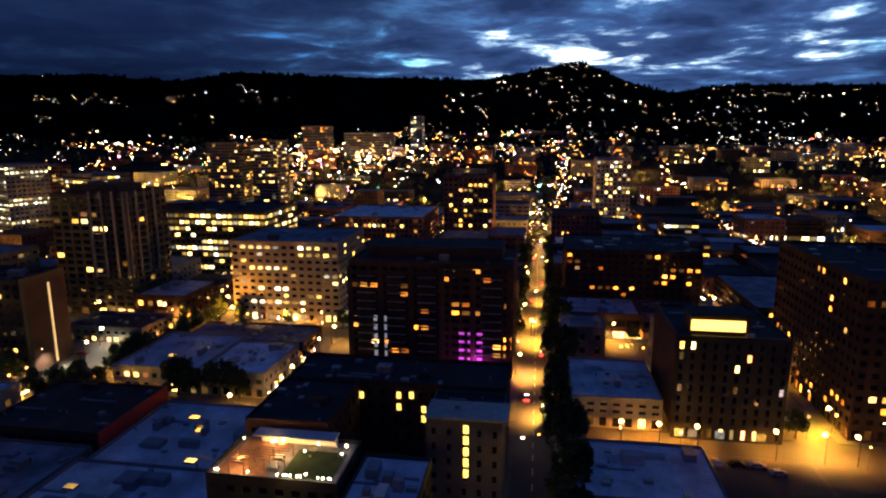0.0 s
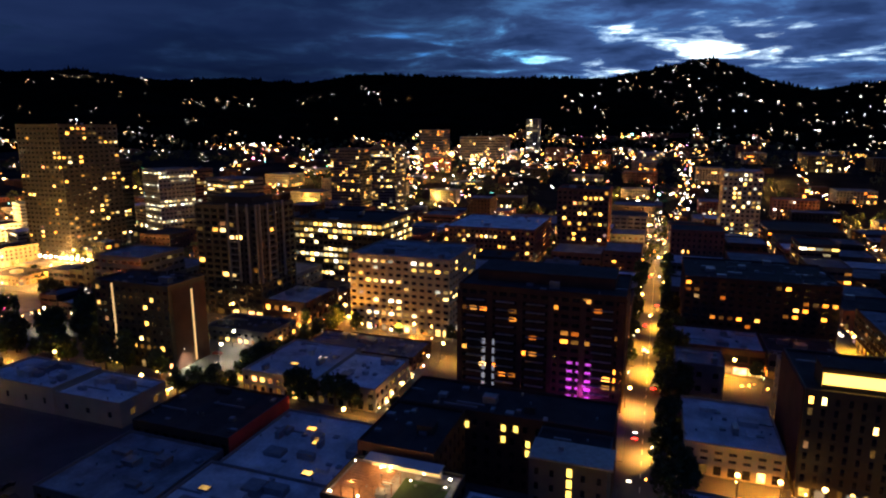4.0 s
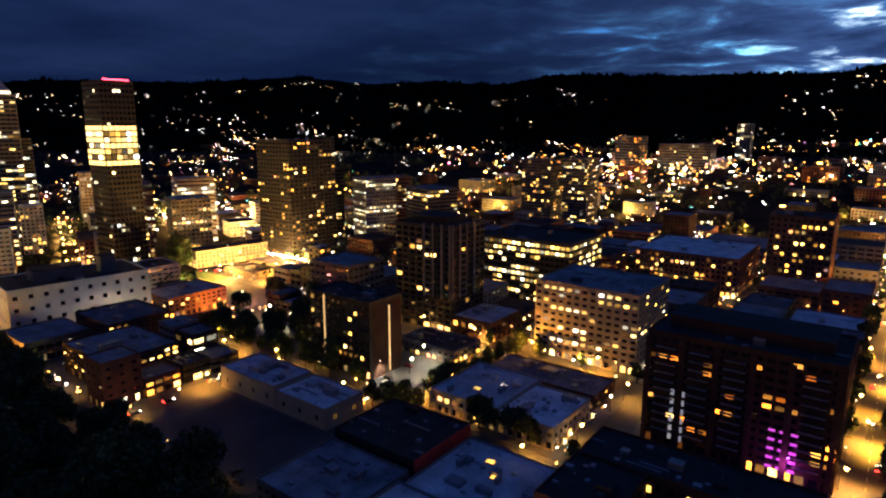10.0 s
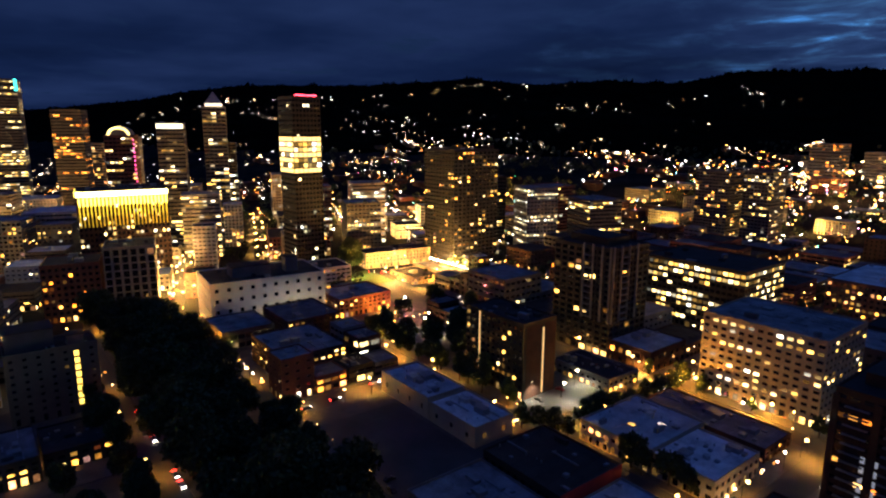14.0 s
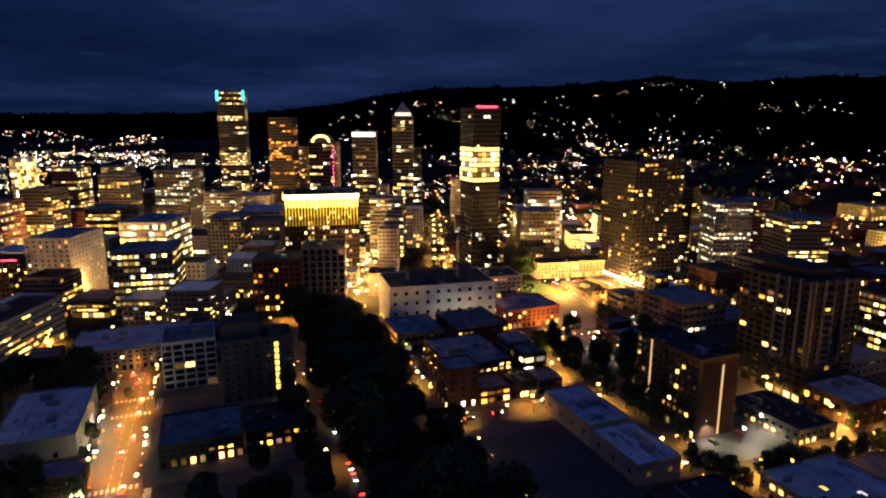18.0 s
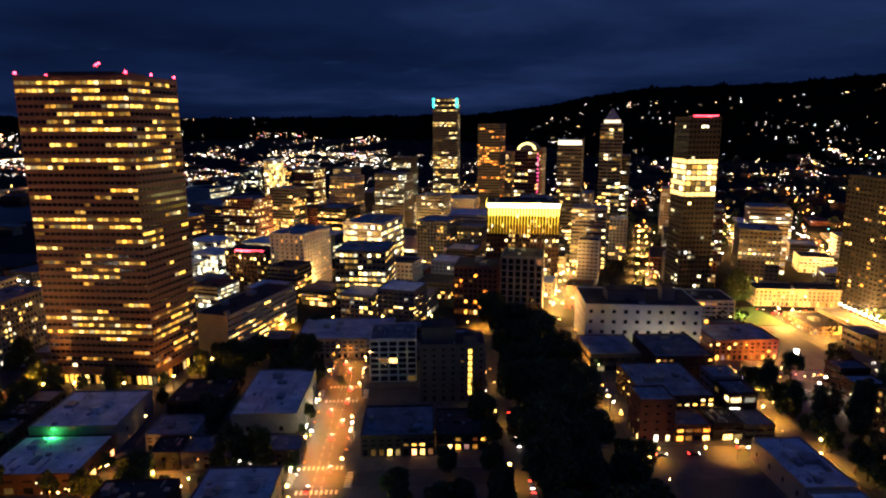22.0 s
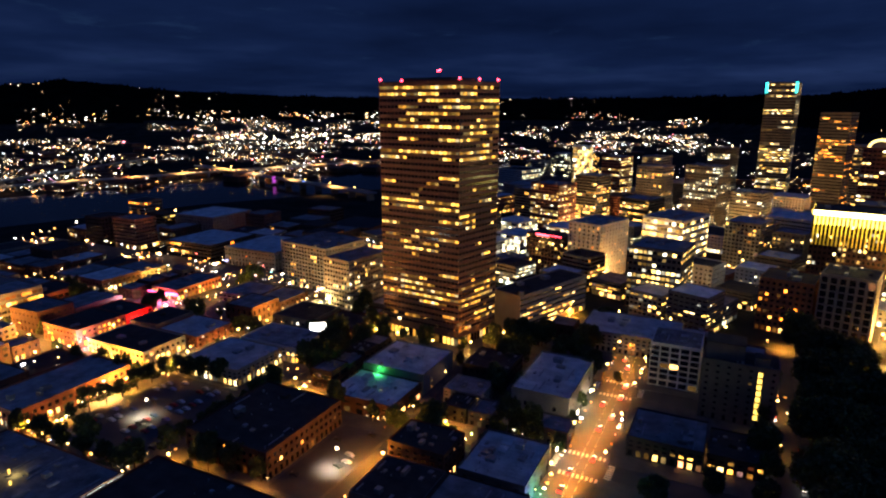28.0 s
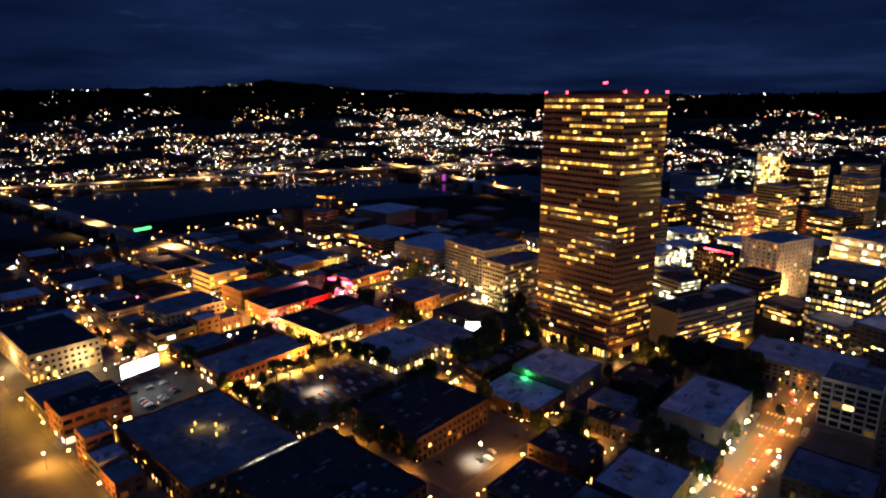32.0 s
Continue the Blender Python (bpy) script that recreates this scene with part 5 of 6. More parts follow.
def town_rows():
    r, rows = random.Random(29), []
    for k in range(150):
        az, d = r.uniform(-34, 100), r.uniform(480, 1500)
        x, y = polar(az, d)
        lean = radians(r.choice([0, 0, 90, 90, 160, 70]))
        rows.append((x, y, math.cos(lean), math.sin(lean), r.uniform(25, 110)))
    return rows


TOWN_ROWS = town_rows()


def on_town(r):
    while True:
        x, y, tx, ty, half = r.choice(TOWN_ROWS)
        k = r.uniform(-1, 1) * half
        x, y = x + tx * k + r.gauss(0, 5), y + ty * k + r.gauss(0, 5)
        if x > -1400 and math.hypot(x, y) > 440 and not overlaps(x - 1, y - 1, x + 1, y + 1, 0):
            return x, y, land(x, y) + r.choice([3, 4, 5, 7, 7, 9, 12])


def on_near_streets(r):
    """Small lamps at doors and shopfronts along the kerbs."""
    while True:
        if r.random() < 0.5:
            y = r.uniform(-520, 640)
            x = r.choice(XS) + r.choice([-8.6, 8.6]) + shift(y)
        else:
            x, y = r.uniform(-400, 150), r.choice(YS) + r.choice([-8.6, 8.6])
        if overlaps(x - 0.6, y - 0.6, x + 0.6, y + 0.6, 0) or x > -60 and y < 95 or x > 40 and y < 140:
            continue
        if noise.noise(Vector((x / 60, y / 60, 4.4))) > -0.05:
            return x, y, r.choice([2.6, 3, 3.4, 4])


def on_long_street(r):
    """Lamps and traffic along the long streets that lead away."""
    k = r.random()
    a, b = r.choice([((-330, 780), (-420, 1080)), ((-300, 700), (-380, 1000)), ((20, 640), (45, 1150)), ((-420, 262), (-900, 450)), ((-440, 100), (-1000, 300)), ((-470, -30), (-1000, 150)), ((-400, 300), (-760, 490)), ((-250, 640), (-280, 1100)), ((-480, -150), (-1000, 20))])
    x, y = a[0] + (b[0] - a[0]) * k + r.gauss(0, 6), a[1] + (b[1] - a[1]) * k + r.gauss(0, 6)
    return x, y, max(0, hill_height(math.degrees(math.atan2(-x, y)), math.hypot(x, y))) + r.choice([1.5, 4, 8])


def on_glow_field(r):
    """The bright field of lamps by the far hospital."""
    x, y = -345 + r.gauss(0, 120), 960 + r.gauss(0, 110)
    return x, y, max(0, hill_height(math.degrees(math.atan2(-x, y)), math.hypot(x, y))) + r.uniform(3, 22)


def on_old_town(r):
    return r.uniform(-560, -90), r.uniform(-720, -300), r.choice([3, 4, 7, 7, 8])


dots("east_side_lights", "countless lamps of the far side of the river", EAST_LIGHT, 7600, on_east, lambda r, d: d / 1082 * r.choice([0.3, 0.38, 0.46, 0.6, 0.85]), 3)
dots("horizon_lights", "distant lamps along the horizon", HOUSE_LIGHT, 170, on_far_east, lambda r, d: d / 1082 * r.uniform(0.3, 0.65), 4)
dots("stadium_lights", "row of bright white lamps far off", WHITE_LAMP, 60, lambda r: (*polar(r.uniform(112, 136), r.uniform(2500, 2750)), r.uniform(10, 22)), lambda r, d: d / 1082 * r.uniform(0.5, 1.2), 5)
dots("hillside_lights", "scattered house lights on the dark hills", HOUSE_LIGHT, 1500, on_hills, lambda r, d: d / 1082 * r.choice([0.35, 0.42, 0.5, 0.68]), 6)
dots("town_lights", "scattered street and house lights of the town", FAR_LIGHT, 2600, on_town, lambda r, d: d / 1082 * r.choice([0.4, 0.5, 0.6, 0.8, 1.1]), 7)
dots("old_town_lights", "scattered lamps of the old town", FAR_LIGHT, 420, on_old_town, lambda r, d: d / 1082 * r.uniform(0.6, 1.3), 8)


dots("door_lamps", "small lamps at doors and shopfronts", FAR_LIGHT, 1500, on_near_streets, lambda r, d: r.uniform(0.18, 0.42) * max(1, d / 320), 9)
dots("street_row_lights", "rows of lamps and traffic along long streets", FAR_LIGHT, 620, on_long_street, lambda r, d: d / 1082 * r.uniform(0.6, 1.2), 10)
dots("field_lights", "bright cluster of lamps by the far hospital", FAR_LIGHT, 430, on_glow_field, lambda r, d: d / 1082 * r.uniform(0.5, 1.3), 12, 4.0)


def east_houses():
    r = random.Random(21)
    g = Geo()
    for _ in range(520):
        x, y, z = on_east(r)
        w, d, h = r.uniform(8, 26), r.uniform(8, 24), r.uniform(4, 12)
        g.box(x - w, y - d, -0.3, x + w, y + d, h)
    tagged(new("east_side_houses", g.mesh("east_side_houses", BRICK_D)), "low roofs of the far side of the river", "houses", kind="stuff")
    g = Geo()
    for _ in range(700):
        x, y, z = on_town(r)
        if overlaps(x - 16, y - 16, x + 16, y + 16):
            continue
        w, d, h = r.uniform(5, 12), r.uniform(5, 12), r.uniform(5, 10)
        z = max(0, hill_height(math.degrees(math.atan2(-x, y)), math.hypot(x, y)))
        g.box(x - w, y - d, z - 3, x + w, y + d, z + h)
    tagged(new("town_houses", g.mesh("town_houses", BRICK_D)), "small dark roofs of the far town", "houses", kind="stuff")


east_houses()

sign("green_neon_sign", -272, -726, 7, 190, 22, 3, GREEN_L, "long green neon sign by the river", 0.1)
# coloured light on the bridge piers, put in as glowing panels on posts
sign("pier_light", -868, -775, 4, 150, 6, 12, PURPLE_L, "glowing panel for purple light on a bridge pier", 0.1)
sign("pier_light", -857, -697, 4, 150, 6, 10, plain_glow("blue_light", (0.15, 0.3, 1.0), 0.8), "glowing panel for blue light on a bridge pier", 0.1)
# ---------------------------------------------------------------- street lamps
def lamp_proto(mat, name, label):
    top = thing(name, 0, 0, -200, 0, label, "street lamp", "street lamps")
    part("pole", Geo().tube(0, 0, 0, 8.4, 0.17, 0.09), POLE, top)
    part("arm", Geo().box(-0.06, -0.06, 8.2, 1.5, 0.06, 8.34), POLE, top)
    part("lamp_head", Geo().tube(1.5, 0, 7.2, 7.75, 0.4, 0.68, 10).tube(1.5, 0, 7.76, 8.19, 0.68, 0.4, 10), mat, top, "glowing lamp head")
    return top


lamp_a = lamp_proto(SODIUM, "street_lamp", "steel street lamp with a glowing amber head")
lamp_b = lamp_proto(WHITE_LAMP, "street_lamp", "steel street lamp with a bright white head")


def street_lamp(x, y, rz, power=14000, white=False):
    if not white and overlaps(x - 0.3, y - 0.3, x + 0.3, y + 0.3, 0):
        return
    copy_thing(lamp_b if white else lamp_a, pose(x, y, 0.16, 0, 0, rz))
    cut_off = not white and (y > 80 and x > -240 and not (252 < y < 256 and x < -80) or int(x * 7 + y * 3) % 3 > 0)
    if y < -60:
        power *= 2.0
    lamp_light(x + 4.5 * math.cos(radians(rz)), y + 4.5 * math.sin(radians(rz)), 7.3, power * (0.8 if white else 2.7 if cut_off else 1.3), (1.0, 0.86, 0.6) if white else (1.0, 0.36 + 0.13 * ((x * 13 + y * 7) % 1.0 if x % 1 else (int(x + y) % 5) / 5), 0.03 + 0.05 * ((int(x + y) % 5) / 5)), 0.4, 138 if cut_off else 125 if white else 0)


for k, y in enumerate(range(112, 640, 33)):
    street_lamp(-6.9 if k % 2 else 6.9, y, 0 if k % 2 else 180, 11000 if y < 330 else 6000)
for x in range(-302, 130, 42):
    street_lamp(x, 161.3, 90, 14000 if x < -120 else 8000)
for x in range(24, 110, 20):
    street_lamp(x, 161.3, 90, 3000)
for x in range(-240, 90, 34):
    street_lamp(x, 254.0, -90, 10000 if x > -165 else 1600)
for y in range(186, 420, 42):
    street_lamp(-148.0, y, 180, 9000)
for y in range(100, 240, 44):
    street_lamp(-83.8, y, 0, 3500)
for y in range(180, 330, 40):
    street_lamp(85.6, y, 180, 12000)
for k, x in enumerate(range(-402, -150, 18)):
    copy_thing(lamp_a, pose(x, -48.4 if k % 2 else -27.6, 0.16, 0, 0, 90 if k % 2 else -90))
    lamp_light(x, -40.0 if k % 2 else -36.0, 8.5, 26000, (1.0, 0.30, 0.03), 0.4, 120)
for y in range(-500, 40, 40):
    street_lamp(-227.3 + shift(y), y, 180, 9000)
for y in range(-500, -120, 32):
    street_lamp(-148.3 + shift(y), y, 180, 7000)
for x in range(-380, -80, 40):
    street_lamp(x, -189.3, -90, 9000)
    street_lamp(x, -268.3, -90, 10000)
for x in range(-380, -160, 40):
    street_lamp(x, -110.3, -90, 9000)
for x in range(-330, -100, 50):
    street_lamp(x, -347.3, -90, 10000)
for y in range(-480, -150, 36):
    street_lamp(-83.8 + shift(y), y, 0, 2600)
for x in range(-130, 0, 30):
    street_lamp(x, -268.3, -90, 3500)
for x in range(-330, -50, 44):
    street_lamp(x, -426.3, -90, 9000)
for x in range(-305, -80, 45):
    street_lamp(x, 35.2, 90, 1300)
for x in range(-330, -160, 56):
    street_lamp(x, 94.9, -90, 7000)
for y in range(98, 245, 36):
    street_lamp(-227.2, y, 180, 6000)
for x, y in ((-352, 66), (-318, 60), (-270, 70), (-214, 58), (-150, 68)):
    copy_thing(lamp_a, pose(x, y, 0.2, 0, 0, 40))
    lamp_light(x + 1.5, y + 1.4, 6.6, 1200, (1.0, 0.38, 0.05), 0.4, 140)
for y in range(-330, 340, 34):
    street_lamp(-407, y, 0, 14000)
for (x0, y0), (x1, y1), n in (((-436, 98), (-840, 236), 14), ((-412, 258), (-840, 428), 14), ((-395, 308), (-720, 470), 9), ((-470, -30), (-900, 110), 9), ((-470, -160), (-900, -10), 8), ((-520, 60), (-800, 160), 5), ((-500, -95), (-860, 40), 6), ((-460, -230), (-860, -90), 6), ((-487, 181), (-778, 287), 9)):
    for i in range(n):
        k = i / (n - 1)
        x, y = x0 + (x1 - x0) * k, y0 + (y1 - y0) * k
        copy_thing(lamp_a, pose(x, y, 0, 0, 0, 70))
        copy_thing(lamp_a, pose(x + 4, y + 11, 0, 0, 0, -110))
        lamp_light(x + 2, y + 5, 10, (230000 if i % 3 else 90000), (1.0, 0.50, 0.12), 0.5, 136 if i % 3 or y0 == 181 else 0)
for x, y in ((-172, 200), (-170, -240), (-176, -131), (-178, 216), (-286, 206), (-271, 212), (-293, 214), (-183, 190)):
    street_lamp(x, y, 0, 9000 if -184 < x < -170 and y > 0 else 9000 if y < -200 else 9000 if x < -250 else 8000, True)
for x, y in ((-300, -176), (-298, -150), (-306, -128), (-330, -116), (-310, -205)):
    copy_thing(lamp_a, pose(x, y, 0.16, 0, 0, 180))
    lamp_light(x - 1.5, y, 7.0, 4500, (1.0, 0.6, 0.25), 0.4, 140)
for x, y in ((-338, 104), (-340, 150), (-335, 190)):
    copy_thing(lamp_b, pose(x, y, 0.16, 0, 0, 180))
    lamp_light(x - 1.5, y, 7.6, 22000, (1.0, 0.8, 0.6))
for ob in (lamp_a, lamp_b):
    for o in (*ob.children_recursive, ob):
        bpy.data.objects.remove(o)

# the many lamps along the kerbs of the grid
def kerb_lamps():
    r = random.Random(91)
    poles, heads = Geo(), Geo()

    def lamp(x, y):
        if overlaps(x - 0.4, y - 0.4, x + 0.4, y + 0.4, 0) or x > -70 and y < 95 or x > 60 and y < 150 or 44 < y < 86 or r.random() < 0.45:
            return
        h, s = r.uniform(5.0, 7.0), r.choice([0.18, 0.24, 0.30, 0.4])
        poles.tube(x, y, 0.1, h, 0.09, 0.06, 5)
        heads.tube(x, y, h, h + s * 1.8, s * 0.8, s, 7)

    for y in YS:
        for x in range(-398, 160, 19):
            for k in (-6.8, 6.8):
                lamp(x + r.uniform(-4, 4), y + k * (1.5 if y == -38 else 1))
    for x in XS:
        for y in range(-620, 640, 19):
            for k in (-6.8, 6.8):
                lamp(x + k + shift(y), y + r.uniform(-4, 4))
    tagged(new("kerb_lamp_poles", poles.mesh("kerb_lamp_poles", POLE)), "slim steel lamp posts along the kerbs", "street lamps", kind="stuff")
    tagged(new("kerb_lamp_heads", heads.mesh("kerb_lamp_heads", KERB_LIGHT)), "glowing amber and white lamp heads along the kerbs", "street lamps", kind="stuff")


kerb_lamps()

# lights without fixtures, added at random between the low houses of the far town
r5 = random.Random(55)
for k in range(46):
    while True:
        az, d = r5.uniform(-28, 62), r5.uniform(440, 950)
        x, y = polar(az, d)
        if not overlaps(x - 3, y - 3, x + 3, y + 3, 0):
            break
    lamp_light(x, y, land(x, y) + 10, r5.choice([9000, 16000, 30000]), (1.0, r5.uniform(0.4, 0.6), 0.1), 0.5)

# ---------------------------------------------------------------- trees
def tree_proto(seed, tall, spread, leaves):
    r = random.Random(seed)
    if tall > 15:
        top = thing("park_tree", 0, 0, -300, 0, "tall dark park tree in full leaf", "tree", "park trees")
    else:
        top = thing("tree", 0, 0, -300, 0, "dark leafy street tree at night", "tree", "street trees")
    g = Geo().tube(0, 0, 0, tall * 0.45, 0.28, 0.18, 7)
    centres = []
    for i in range(12 if tall > 15 else 7):
        a, e = r.uniform(0, 6.28), r.uniform(0.35, 0.8)
        bx, by, bz = spread * 0.55 * math.cos(a), spread * 0.55 * math.sin(a), tall * e
        n = len(g.v)
        z0 = tall * r.uniform(0.25, 0.44)
        g.v += [(0.1, 0, z0), (-0.1, 0.1, z0), (-0.1, -0.1, z0), (bx, by, bz)]
        g.f += [(n, n + 1, n + 3), (n + 1, n + 2, n + 3), (n + 2, n, n + 3)]
        centres.append((bx, by, bz, spread * r.uniform(0.4, 0.62)))
    centres.append((0, 0, tall * 0.82, spread * 0.5))
    part("trunk", g, BARK, top)
    c = Geo()
    for _ in range(leaves):
        bx, by, bz, br = r.choice(centres)
        d = Vector((r.gauss(0, 1), r.gauss(0, 1), r.gauss(0, 0.8))).normalized() * br * r.uniform(0.55, 1.05)
        p = Vector((bx, by, bz)) + d
        u = Vector((r.gauss(0, 1), r.gauss(0, 1), r.gauss(0, 1))).normalized()
        v = u.cross(Vector((r.gauss(0, 1), r.gauss(0, 1), r.gauss(0, 1)))).normalized()
        s = r.uniform(0.3, 0.7) * (1.35 if tall > 15 else 1.0)
        c.face(p - u * s, p + v * s * 0.6, p + u * s, p - v * s * 0.6)
    part("crown", c, LEAF, top)
    return top


protos = [tree_proto(1, 9, 3.2, 1100), tree_proto(2, 11, 3.6, 1300), tree_proto(3, 8, 2.6, 900)]
tall_protos = [tree_proto(5, 19, 6.5, 5200), tree_proto(8, 21, 7.5, 6400)]
r2 = random.Random(31)


def tree(x, y, s=1.0, big=False):
    if not big and not (-350 < x < -300 and -123 < y < -50) and not (-262 < x < -231 and 178 < y < 243) and overlaps(x - 0.4, y - 0.4, x + 0.4, y + 0.4, 0):
        return
    p = r2.choice(tall_protos) if big else r2.choice(protos)
    k = s * r2.uniform(0.85, 1.15) * (1.0 if big else 1.22)
    copy_thing(p, pose(x, y, 0.16, 0, 0, r2.uniform(0, 360)) @ Matrix.Diagonal((k, k, k * r2.uniform(0.9, 1.15), 1)))


for x in range(-392, -70, 13):
    for y in (51, 64, 77):
        if r2.random() < 0.66:
            tree(x + r2.uniform(-4, 4), y + r2.uniform(-3, 3), r2.uniform(0.85, 1.35), True)
for i in range(9):
    tree(r2.uniform(-250, -160), r2.uniform(79, 95), r2.uniform(0.5, 0.8), True)
for x in range(-335, -150, 16):
    tree(x + r2.uniform(-4, 4), 32 + r2.uniform(-2, 1), r2.uniform(0.55, 0.8), True)
for i in range(10):
    tree(r2.uniform(-222, -166), r2.uniform(-20, 20), r2.uniform(0.5, 0.75), True)
for y in range(104, 420, 15):
    tree(8.6, y + r2.uniform(-2, 2), 1.3)
    if y % 30 < 15:
        tree(-8.3, y + r2.uniform(-2, 2), 1.1)
for x in range(-300, 80, 17):
    if r2.random() < 0.7:
        tree(x, 175.5 + r2.uniform(-0.5, 0.5), 0.9)
    if r2.random() < 0.5:
        tree(x, 254.6, 0.9)
for y in range(185, 250, 10):
    tree(-146.0, y, 1.1)
for x, y, s in ((-118, 176.2, 1.3), (-103, 176.4, 1.2), (-150, 172, 1.2), (-146, 255, 1.2), (-136, 256, 1.2), (-86, 254, 1.1), (-157, 170, 1.2), (-163, 166, 1.1), (-176, 178, 1.1), (-192, 180, 1.2)):
    tree(x, y, s)
for x in range(-300, -100, 15):
    for yy in (-50.4, -25.6, -107.5, -126, -187, -205, -267, -284):
        if r2.random() < 0.26:
            tree(x + r2.uniform(-4, 4), yy, r2.uniform(0.7, 1.1))
for y in range(-500, 30, 14):
    for xx in (-147, -164, -226, -243, -305, -321):
        if r2.random() < (0.42 if y < -60 else 0.24):
            tree(xx + shift(y), y + r2.uniform(-4, 4), r2.uniform(0.7, 1.15))
for i in range(22):
    tree(r2.uniform(-346, -302), r2.uniform(-120, -54), 0.7, True) if i % 2 else tree(r2.uniform(-348, -302), r2.uniform(-120, -54), 1.3)
for i in range(22):
    tree(r2.uniform(-312, -236), r2.uniform(-212, -186), 1.5)
for cx, cy in ((-323, -180), (-303, -194), (-306, -150), (-305, -104), (-332, -97), (-347, -86), (-388, -64), (-268, -90), (-235, -190), (-233, -66), (-212, -112), (-264, -446), (-274, -420), (-275, -324), (-352, -346), (-106, -540), (-58, -256)):
    for i in range(4):
        tree(cx + r2.uniform(-9, 9), cy + r2.uniform(-9, 9), r2.uniform(1.0, 1.5))
for i in range(8):
    tree(r2.uniform(-345, -296), r2.uniform(-262, -204), 1.4)
for i in range(9):
    tree(r2.uniform(-232, -164), r2.choice([177, 180, 182.5]), 1.2)
for x, y in ((-433, 239), (-424, 248), (-408, 252), (-402, 240), (-428, 231)):
    tree(x, y, 1.4, x == -433)
for i in range(14):
    tree(r2.uniform(-261, -233), r2.uniform(180, 242), r2.uniform(0.9, 1.4))
for i in range(26):
    x, y = r2.uniform(-318, -232), r2.choice([178.5, 183, 223, 227, 236, 241])
    tree(x, y, r2.uniform(0.9, 1.4))
for x, y in ((-252, 186), (-246, 225), (-240, 233), (-255, 236), (-250, 200)):
    tree(x, y, 1.2)
for x, y in ((-305, 192), (-305, 204), (-258, 192), (-258, 206), (-246, 214), (-240, 196)):
    tree(x, y, 1.3)
for i in range(30):
    y = r2.uniform(-350, -60)
    tree(r2.choice([-147, -164, -226, -243]) + shift(y) + r2.uniform(-1, 1), y, r2.uniform(0.9, 1.3))
for x in range(-202, -144, 9):
    tree(x, -200.5, 1.0)
    tree(x, -267.5, 1.0)


def far_woods():
    """The leafy gardens and street trees of the far town, past counting."""
    r, g = random.Random(64), Geo()
    n = 0
    while n < 1700:
        az, d = r.uniform(-36, 74), 430 + 1100 * r.random()
        x, y = polar(az, d)
        if overlaps(x - 2, y - 2, x + 2, y + 2, 0) or noise.noise(Vector((x / 140, y / 140, 2.2))) < -0.12:
            continue
        n += 1
        z, h = land(x, y), r.uniform(7, 15)
        for k in range(26):
            p = Vector((x, y, z + h * 0.62)) + Vector((r.gauss(0, 1), r.gauss(0, 1), r.gauss(0, 1))).normalized() * h * 0.36 * r.uniform(0.7, 1.1)
            u = Vector((r.gauss(0, 1), r.gauss(0, 1), r.gauss(0, 1))).normalized() * r.uniform(0.9, 1.7)
            v = u.orthogonal()
            g.face(p - u, p + v * 0.7, p + u, p - v * 0.7)
        g.tube(x, y, z - 0.5, z + h * 0.5, 0.3, 0.2, 4)
    tagged(new("far_trees", g.mesh("far_trees", LEAF)), "dark leafy trees between the houses of the far town", "trees", kind="stuff")


far_woods()
count = 0
while count < 14:
    x, y = r2.uniform(-330, 90), r2.choice([r2.uniform(92, 330), r2.uniform(-360, 40)])
    near_street = min(abs(x - q) for q in XS) < 5.5 or min(abs(y - q) for q in YS) < (8.5 if abs(y + 38) < 12 else 5.5)
    if near_street or overlaps(x - 2.5, y - 2.5, x + 2.5, y + 2.5, 0) or x > -60 and y < 95:
        continue
    count += 1
    tree(x, y, r2.uniform(0.8, 1.4))
for p in (*protos, *tall_protos):
    for o in (*p.children_recursive, p):
        bpy.data.objects.remove(o)

# ---------------------------------------------------------------- cars
def car_proto(paint, label):
    top = thing("car", 0, 0, -400, 0, label, "car", "parked and waiting cars")
    b = Geo()
    prof = [(-2.2, 0.35), (2.15, 0.35), (2.25, 0.7), (1.2, 0.95), (0.7, 1.42), (-1.1, 1.42), (-1.8, 1.0), (-2.25, 0.9)]
    n = len(prof)
    for s in (-0.88, 0.88):
        b.v += [(x, s * (0.86 if z > 1.2 else 1), z) for x, z in prof]
    b.f += [tuple(range(n)), tuple(range(2 * n - 1, n - 1, -1))] + [(i, n + i, n + (i + 1) % n, (i + 1) % n) for i in range(n)]
    part("body", b, paint, top)
    for s in (-0.86, 0.86):
        part("side_window", Geo().box(-1.3, s - 0.04, 1.02, 0.75, s + 0.04, 1.32), GLASS, top)
    for x in (-1.4, 1.4):
        for s in (-0.86, 0.86):
            w = Geo()
            ring = [(x + 0.33 * math.cos(k * math.pi / 5), 0.34 + 0.33 * math.sin(k * math.pi / 5)) for k in range(10)]
            w.v = [(px, s - 0.1, pz) for px, pz in ring] + [(px, s + 0.1, pz) for px, pz in ring]
            w.f = [tuple(range(10)), tuple(range(19, 9, -1))] + [(i, 10 + i, 10 + (i + 1) % 10, (i + 1) % 10) for i in range(10)]
            part("wheel", w, RUBBER, top)
    return top


cars = [car_proto(m, "parked %s car on asphalt" % n) for m, n in zip(CARS, ("white", "silver", "black", "red", "blue"))]
HEADM = Geo().box(2.26, -0.75, 0.6, 2.36, 0.75, 0.85).mesh("headlight", HEAD)
TAILM = Geo().box(-2.40, -0.85, 0.7, -2.27, 0.85, 1.15).mesh("tail_light", TAIL)
r3 = random.Random(77)


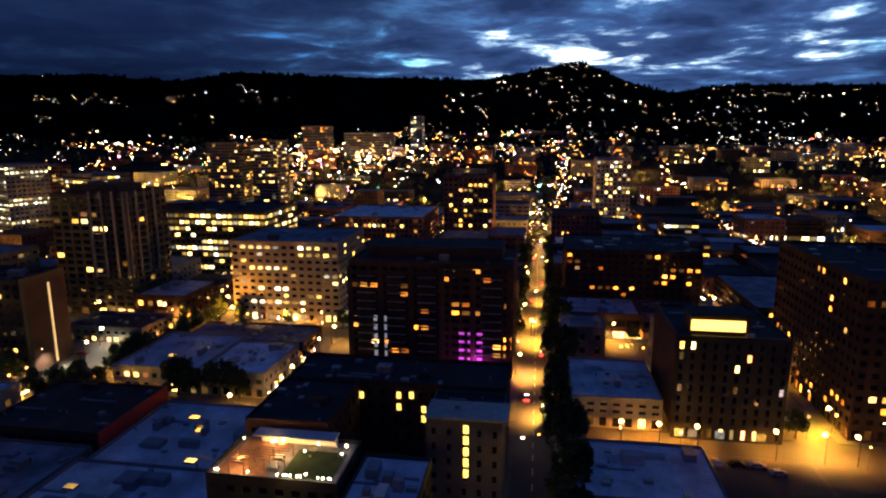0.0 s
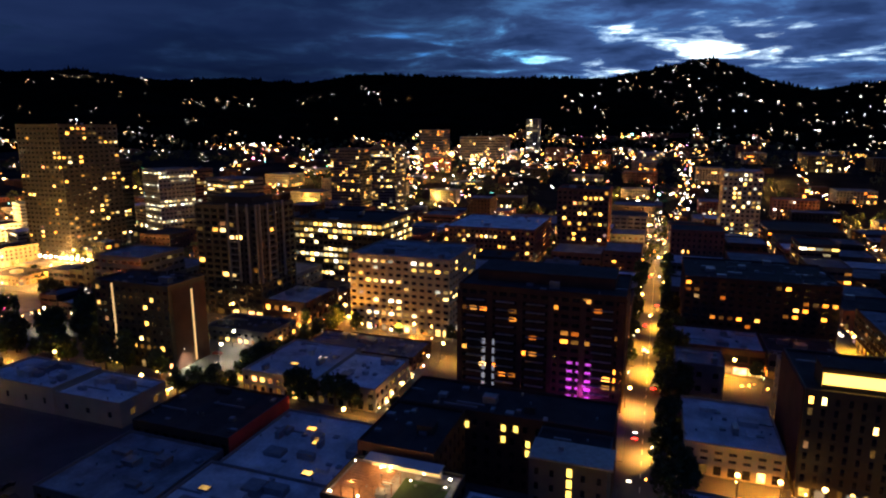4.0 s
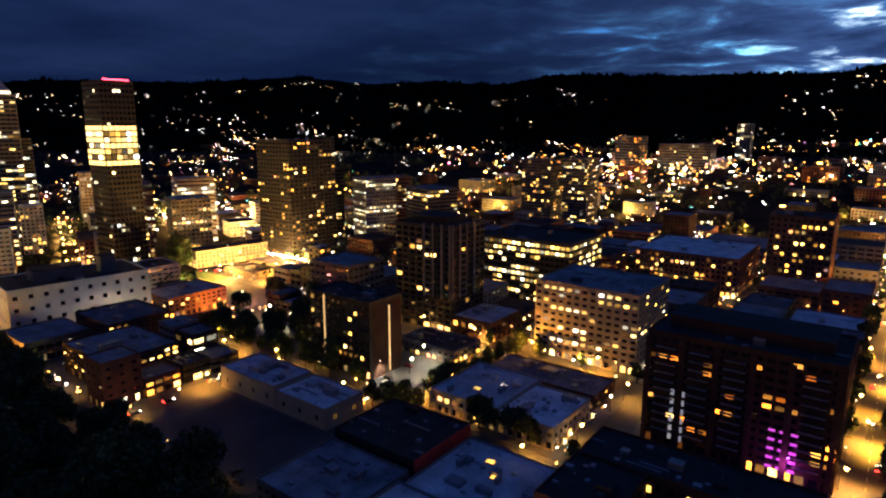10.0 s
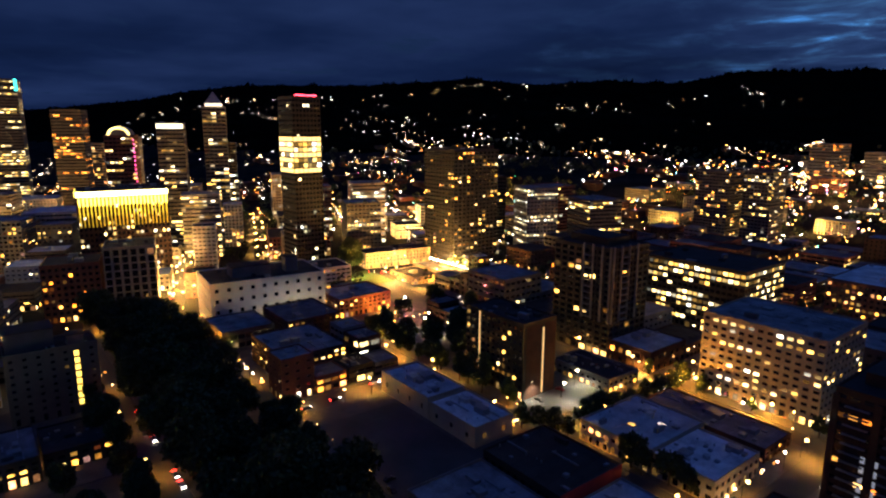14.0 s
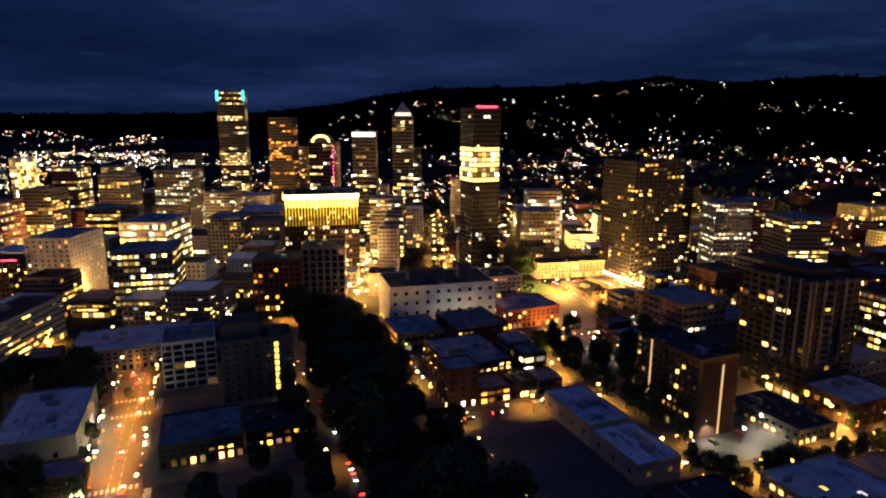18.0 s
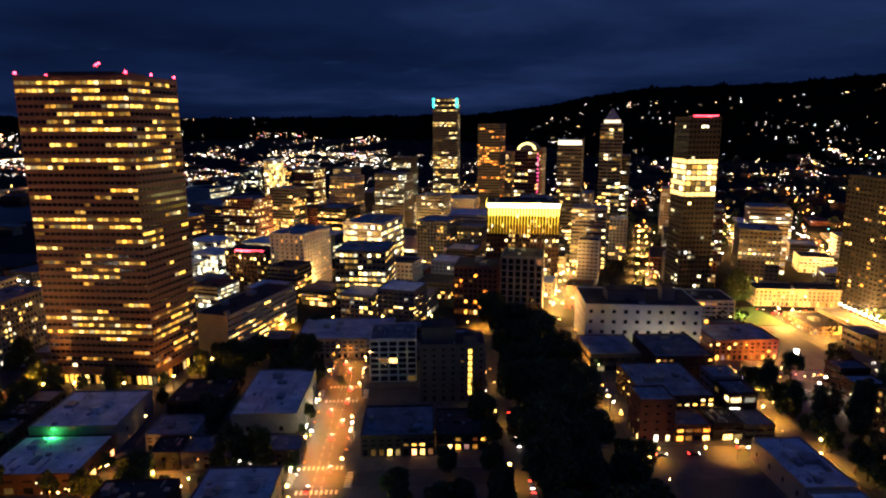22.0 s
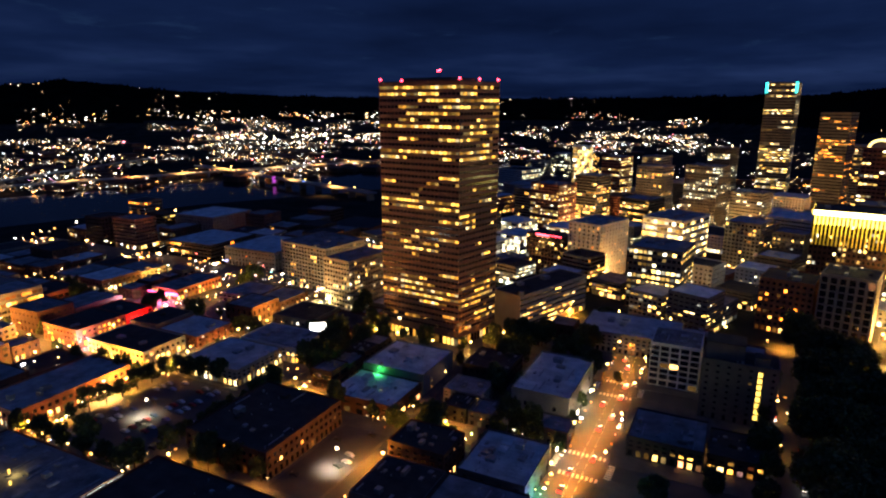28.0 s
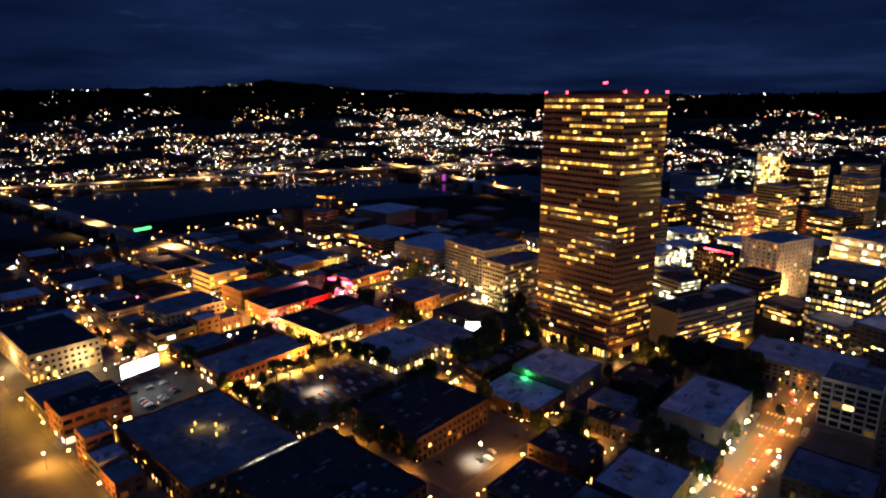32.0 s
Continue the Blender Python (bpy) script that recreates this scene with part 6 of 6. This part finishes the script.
def car(x, y, rz, lights=False, which=None):
    ob = copy_thing(cars[which if which is not None else r3.choice([0, 0, 1, 1, 2, 2, 3, 4])], pose(x, y, 0.21 if not lights else 0.0, 0, 0, rz))
    if lights:
        for nm, me in (("headlight", HEADM), ("tail_light", TAILM)):
            o = new(nm, me)
            o.parent = ob
    return ob


for k, x in enumerate(range(-200, -146, 4)):
    for y in (-258, -250, -235, -227, -211):
        if r3.random() < 0.55:
            car(x, y + r3.uniform(-0.4, 0.4), 90)
for x in range(-200, -152, 9):
    if r3.random() < 0.5:
        car(x, -130, 80)
for y in range(-338, -292, 4):
    for x in (-112, -104, -95):
        if r3.random() < 0.5:
            car(x, y, 0)
for x, y in ((-158, 100), (-164, 103), (-178, 206), (-176, 190), (48, 157), (53, 157), (58, 157), (62, 154)):
    car(x, y, r3.choice([0, 10, 90]))
for x, y in ((-298, 192), (-294, 192), (-286, 192), (-281, 192), (-297, 203), (-290, 203), (-274, 203), (-268, 198), (-177, -128), (-160, -142), (-190, -142)):
    car(x, y, 90)
for k in range(14):
    car(r3.uniform(-436, -412), 258 + 6 * k, r3.choice([80, 100, -90]), True)
for y in range(186, 260, 8):
    car(74.8, y, 90)
for k, x in enumerate(range(-395, -190, 13)):
    if r3.random() < 0.85:
        car(x + r3.uniform(-3, 3), r3.choice([-41.5, -38, -34.8]), 180, True)
for k in range(16):
    t = r3.random()
    car(-440 - 380 * t, 101 + 130 * t, r3.choice([160, -20]), True)
    if k % 2:
        car(-415 - 380 * t, 262 + 155 * t, r3.choice([160, -20]), True)
for y in (190, 232, 310, 350, 420):
    car(r3.choice([-2.5, 2.5]), y, 90, True)
for x in (-212, -204, -190, -243, -251, -270, -286, -300, -176, -160):
    car(x, r3.choice([36, 40, 45]), 0, True)
for y in (104, 118, 141, 196):
    car(r3.choice([-232, -236]), y, 90, True)
for p in cars:
    for o in (*p.children_recursive, p):
        bpy.data.objects.remove(o)

# ---------------------------------------------------------------- road markings at the avenue crossings
mk = Geo()
for xs in (-220, -141, -299):
    for s in (-1, 1):
        for k in range(9):
            mk.box(xs + s * 8.5 - 1.4, -46 + k * 1.9, -0.015, xs + s * 8.5 + 1.4, -45 + k * 1.9, -0.01)
    for k in range(7):
        for yy in (-49.5, -26.5):
            mk.box(xs - 5 + k * 1.6, yy - 1.4, -0.015, xs - 4.2 + k * 1.6, yy + 1.4, -0.01)
for x in range(-390, -110, 6):
    for yy in (-40.0, -36.4):
        mk.box(x, yy, -0.015, x + 3, yy + 0.15, -0.01)
for y in range(110, 640, 7):
    mk.box(-0.08, y, -0.015, 0.08, y + 3, -0.01)
setting("road_markings", mk, PAINT, "white painted crosswalk bars and lane lines", "road marking")
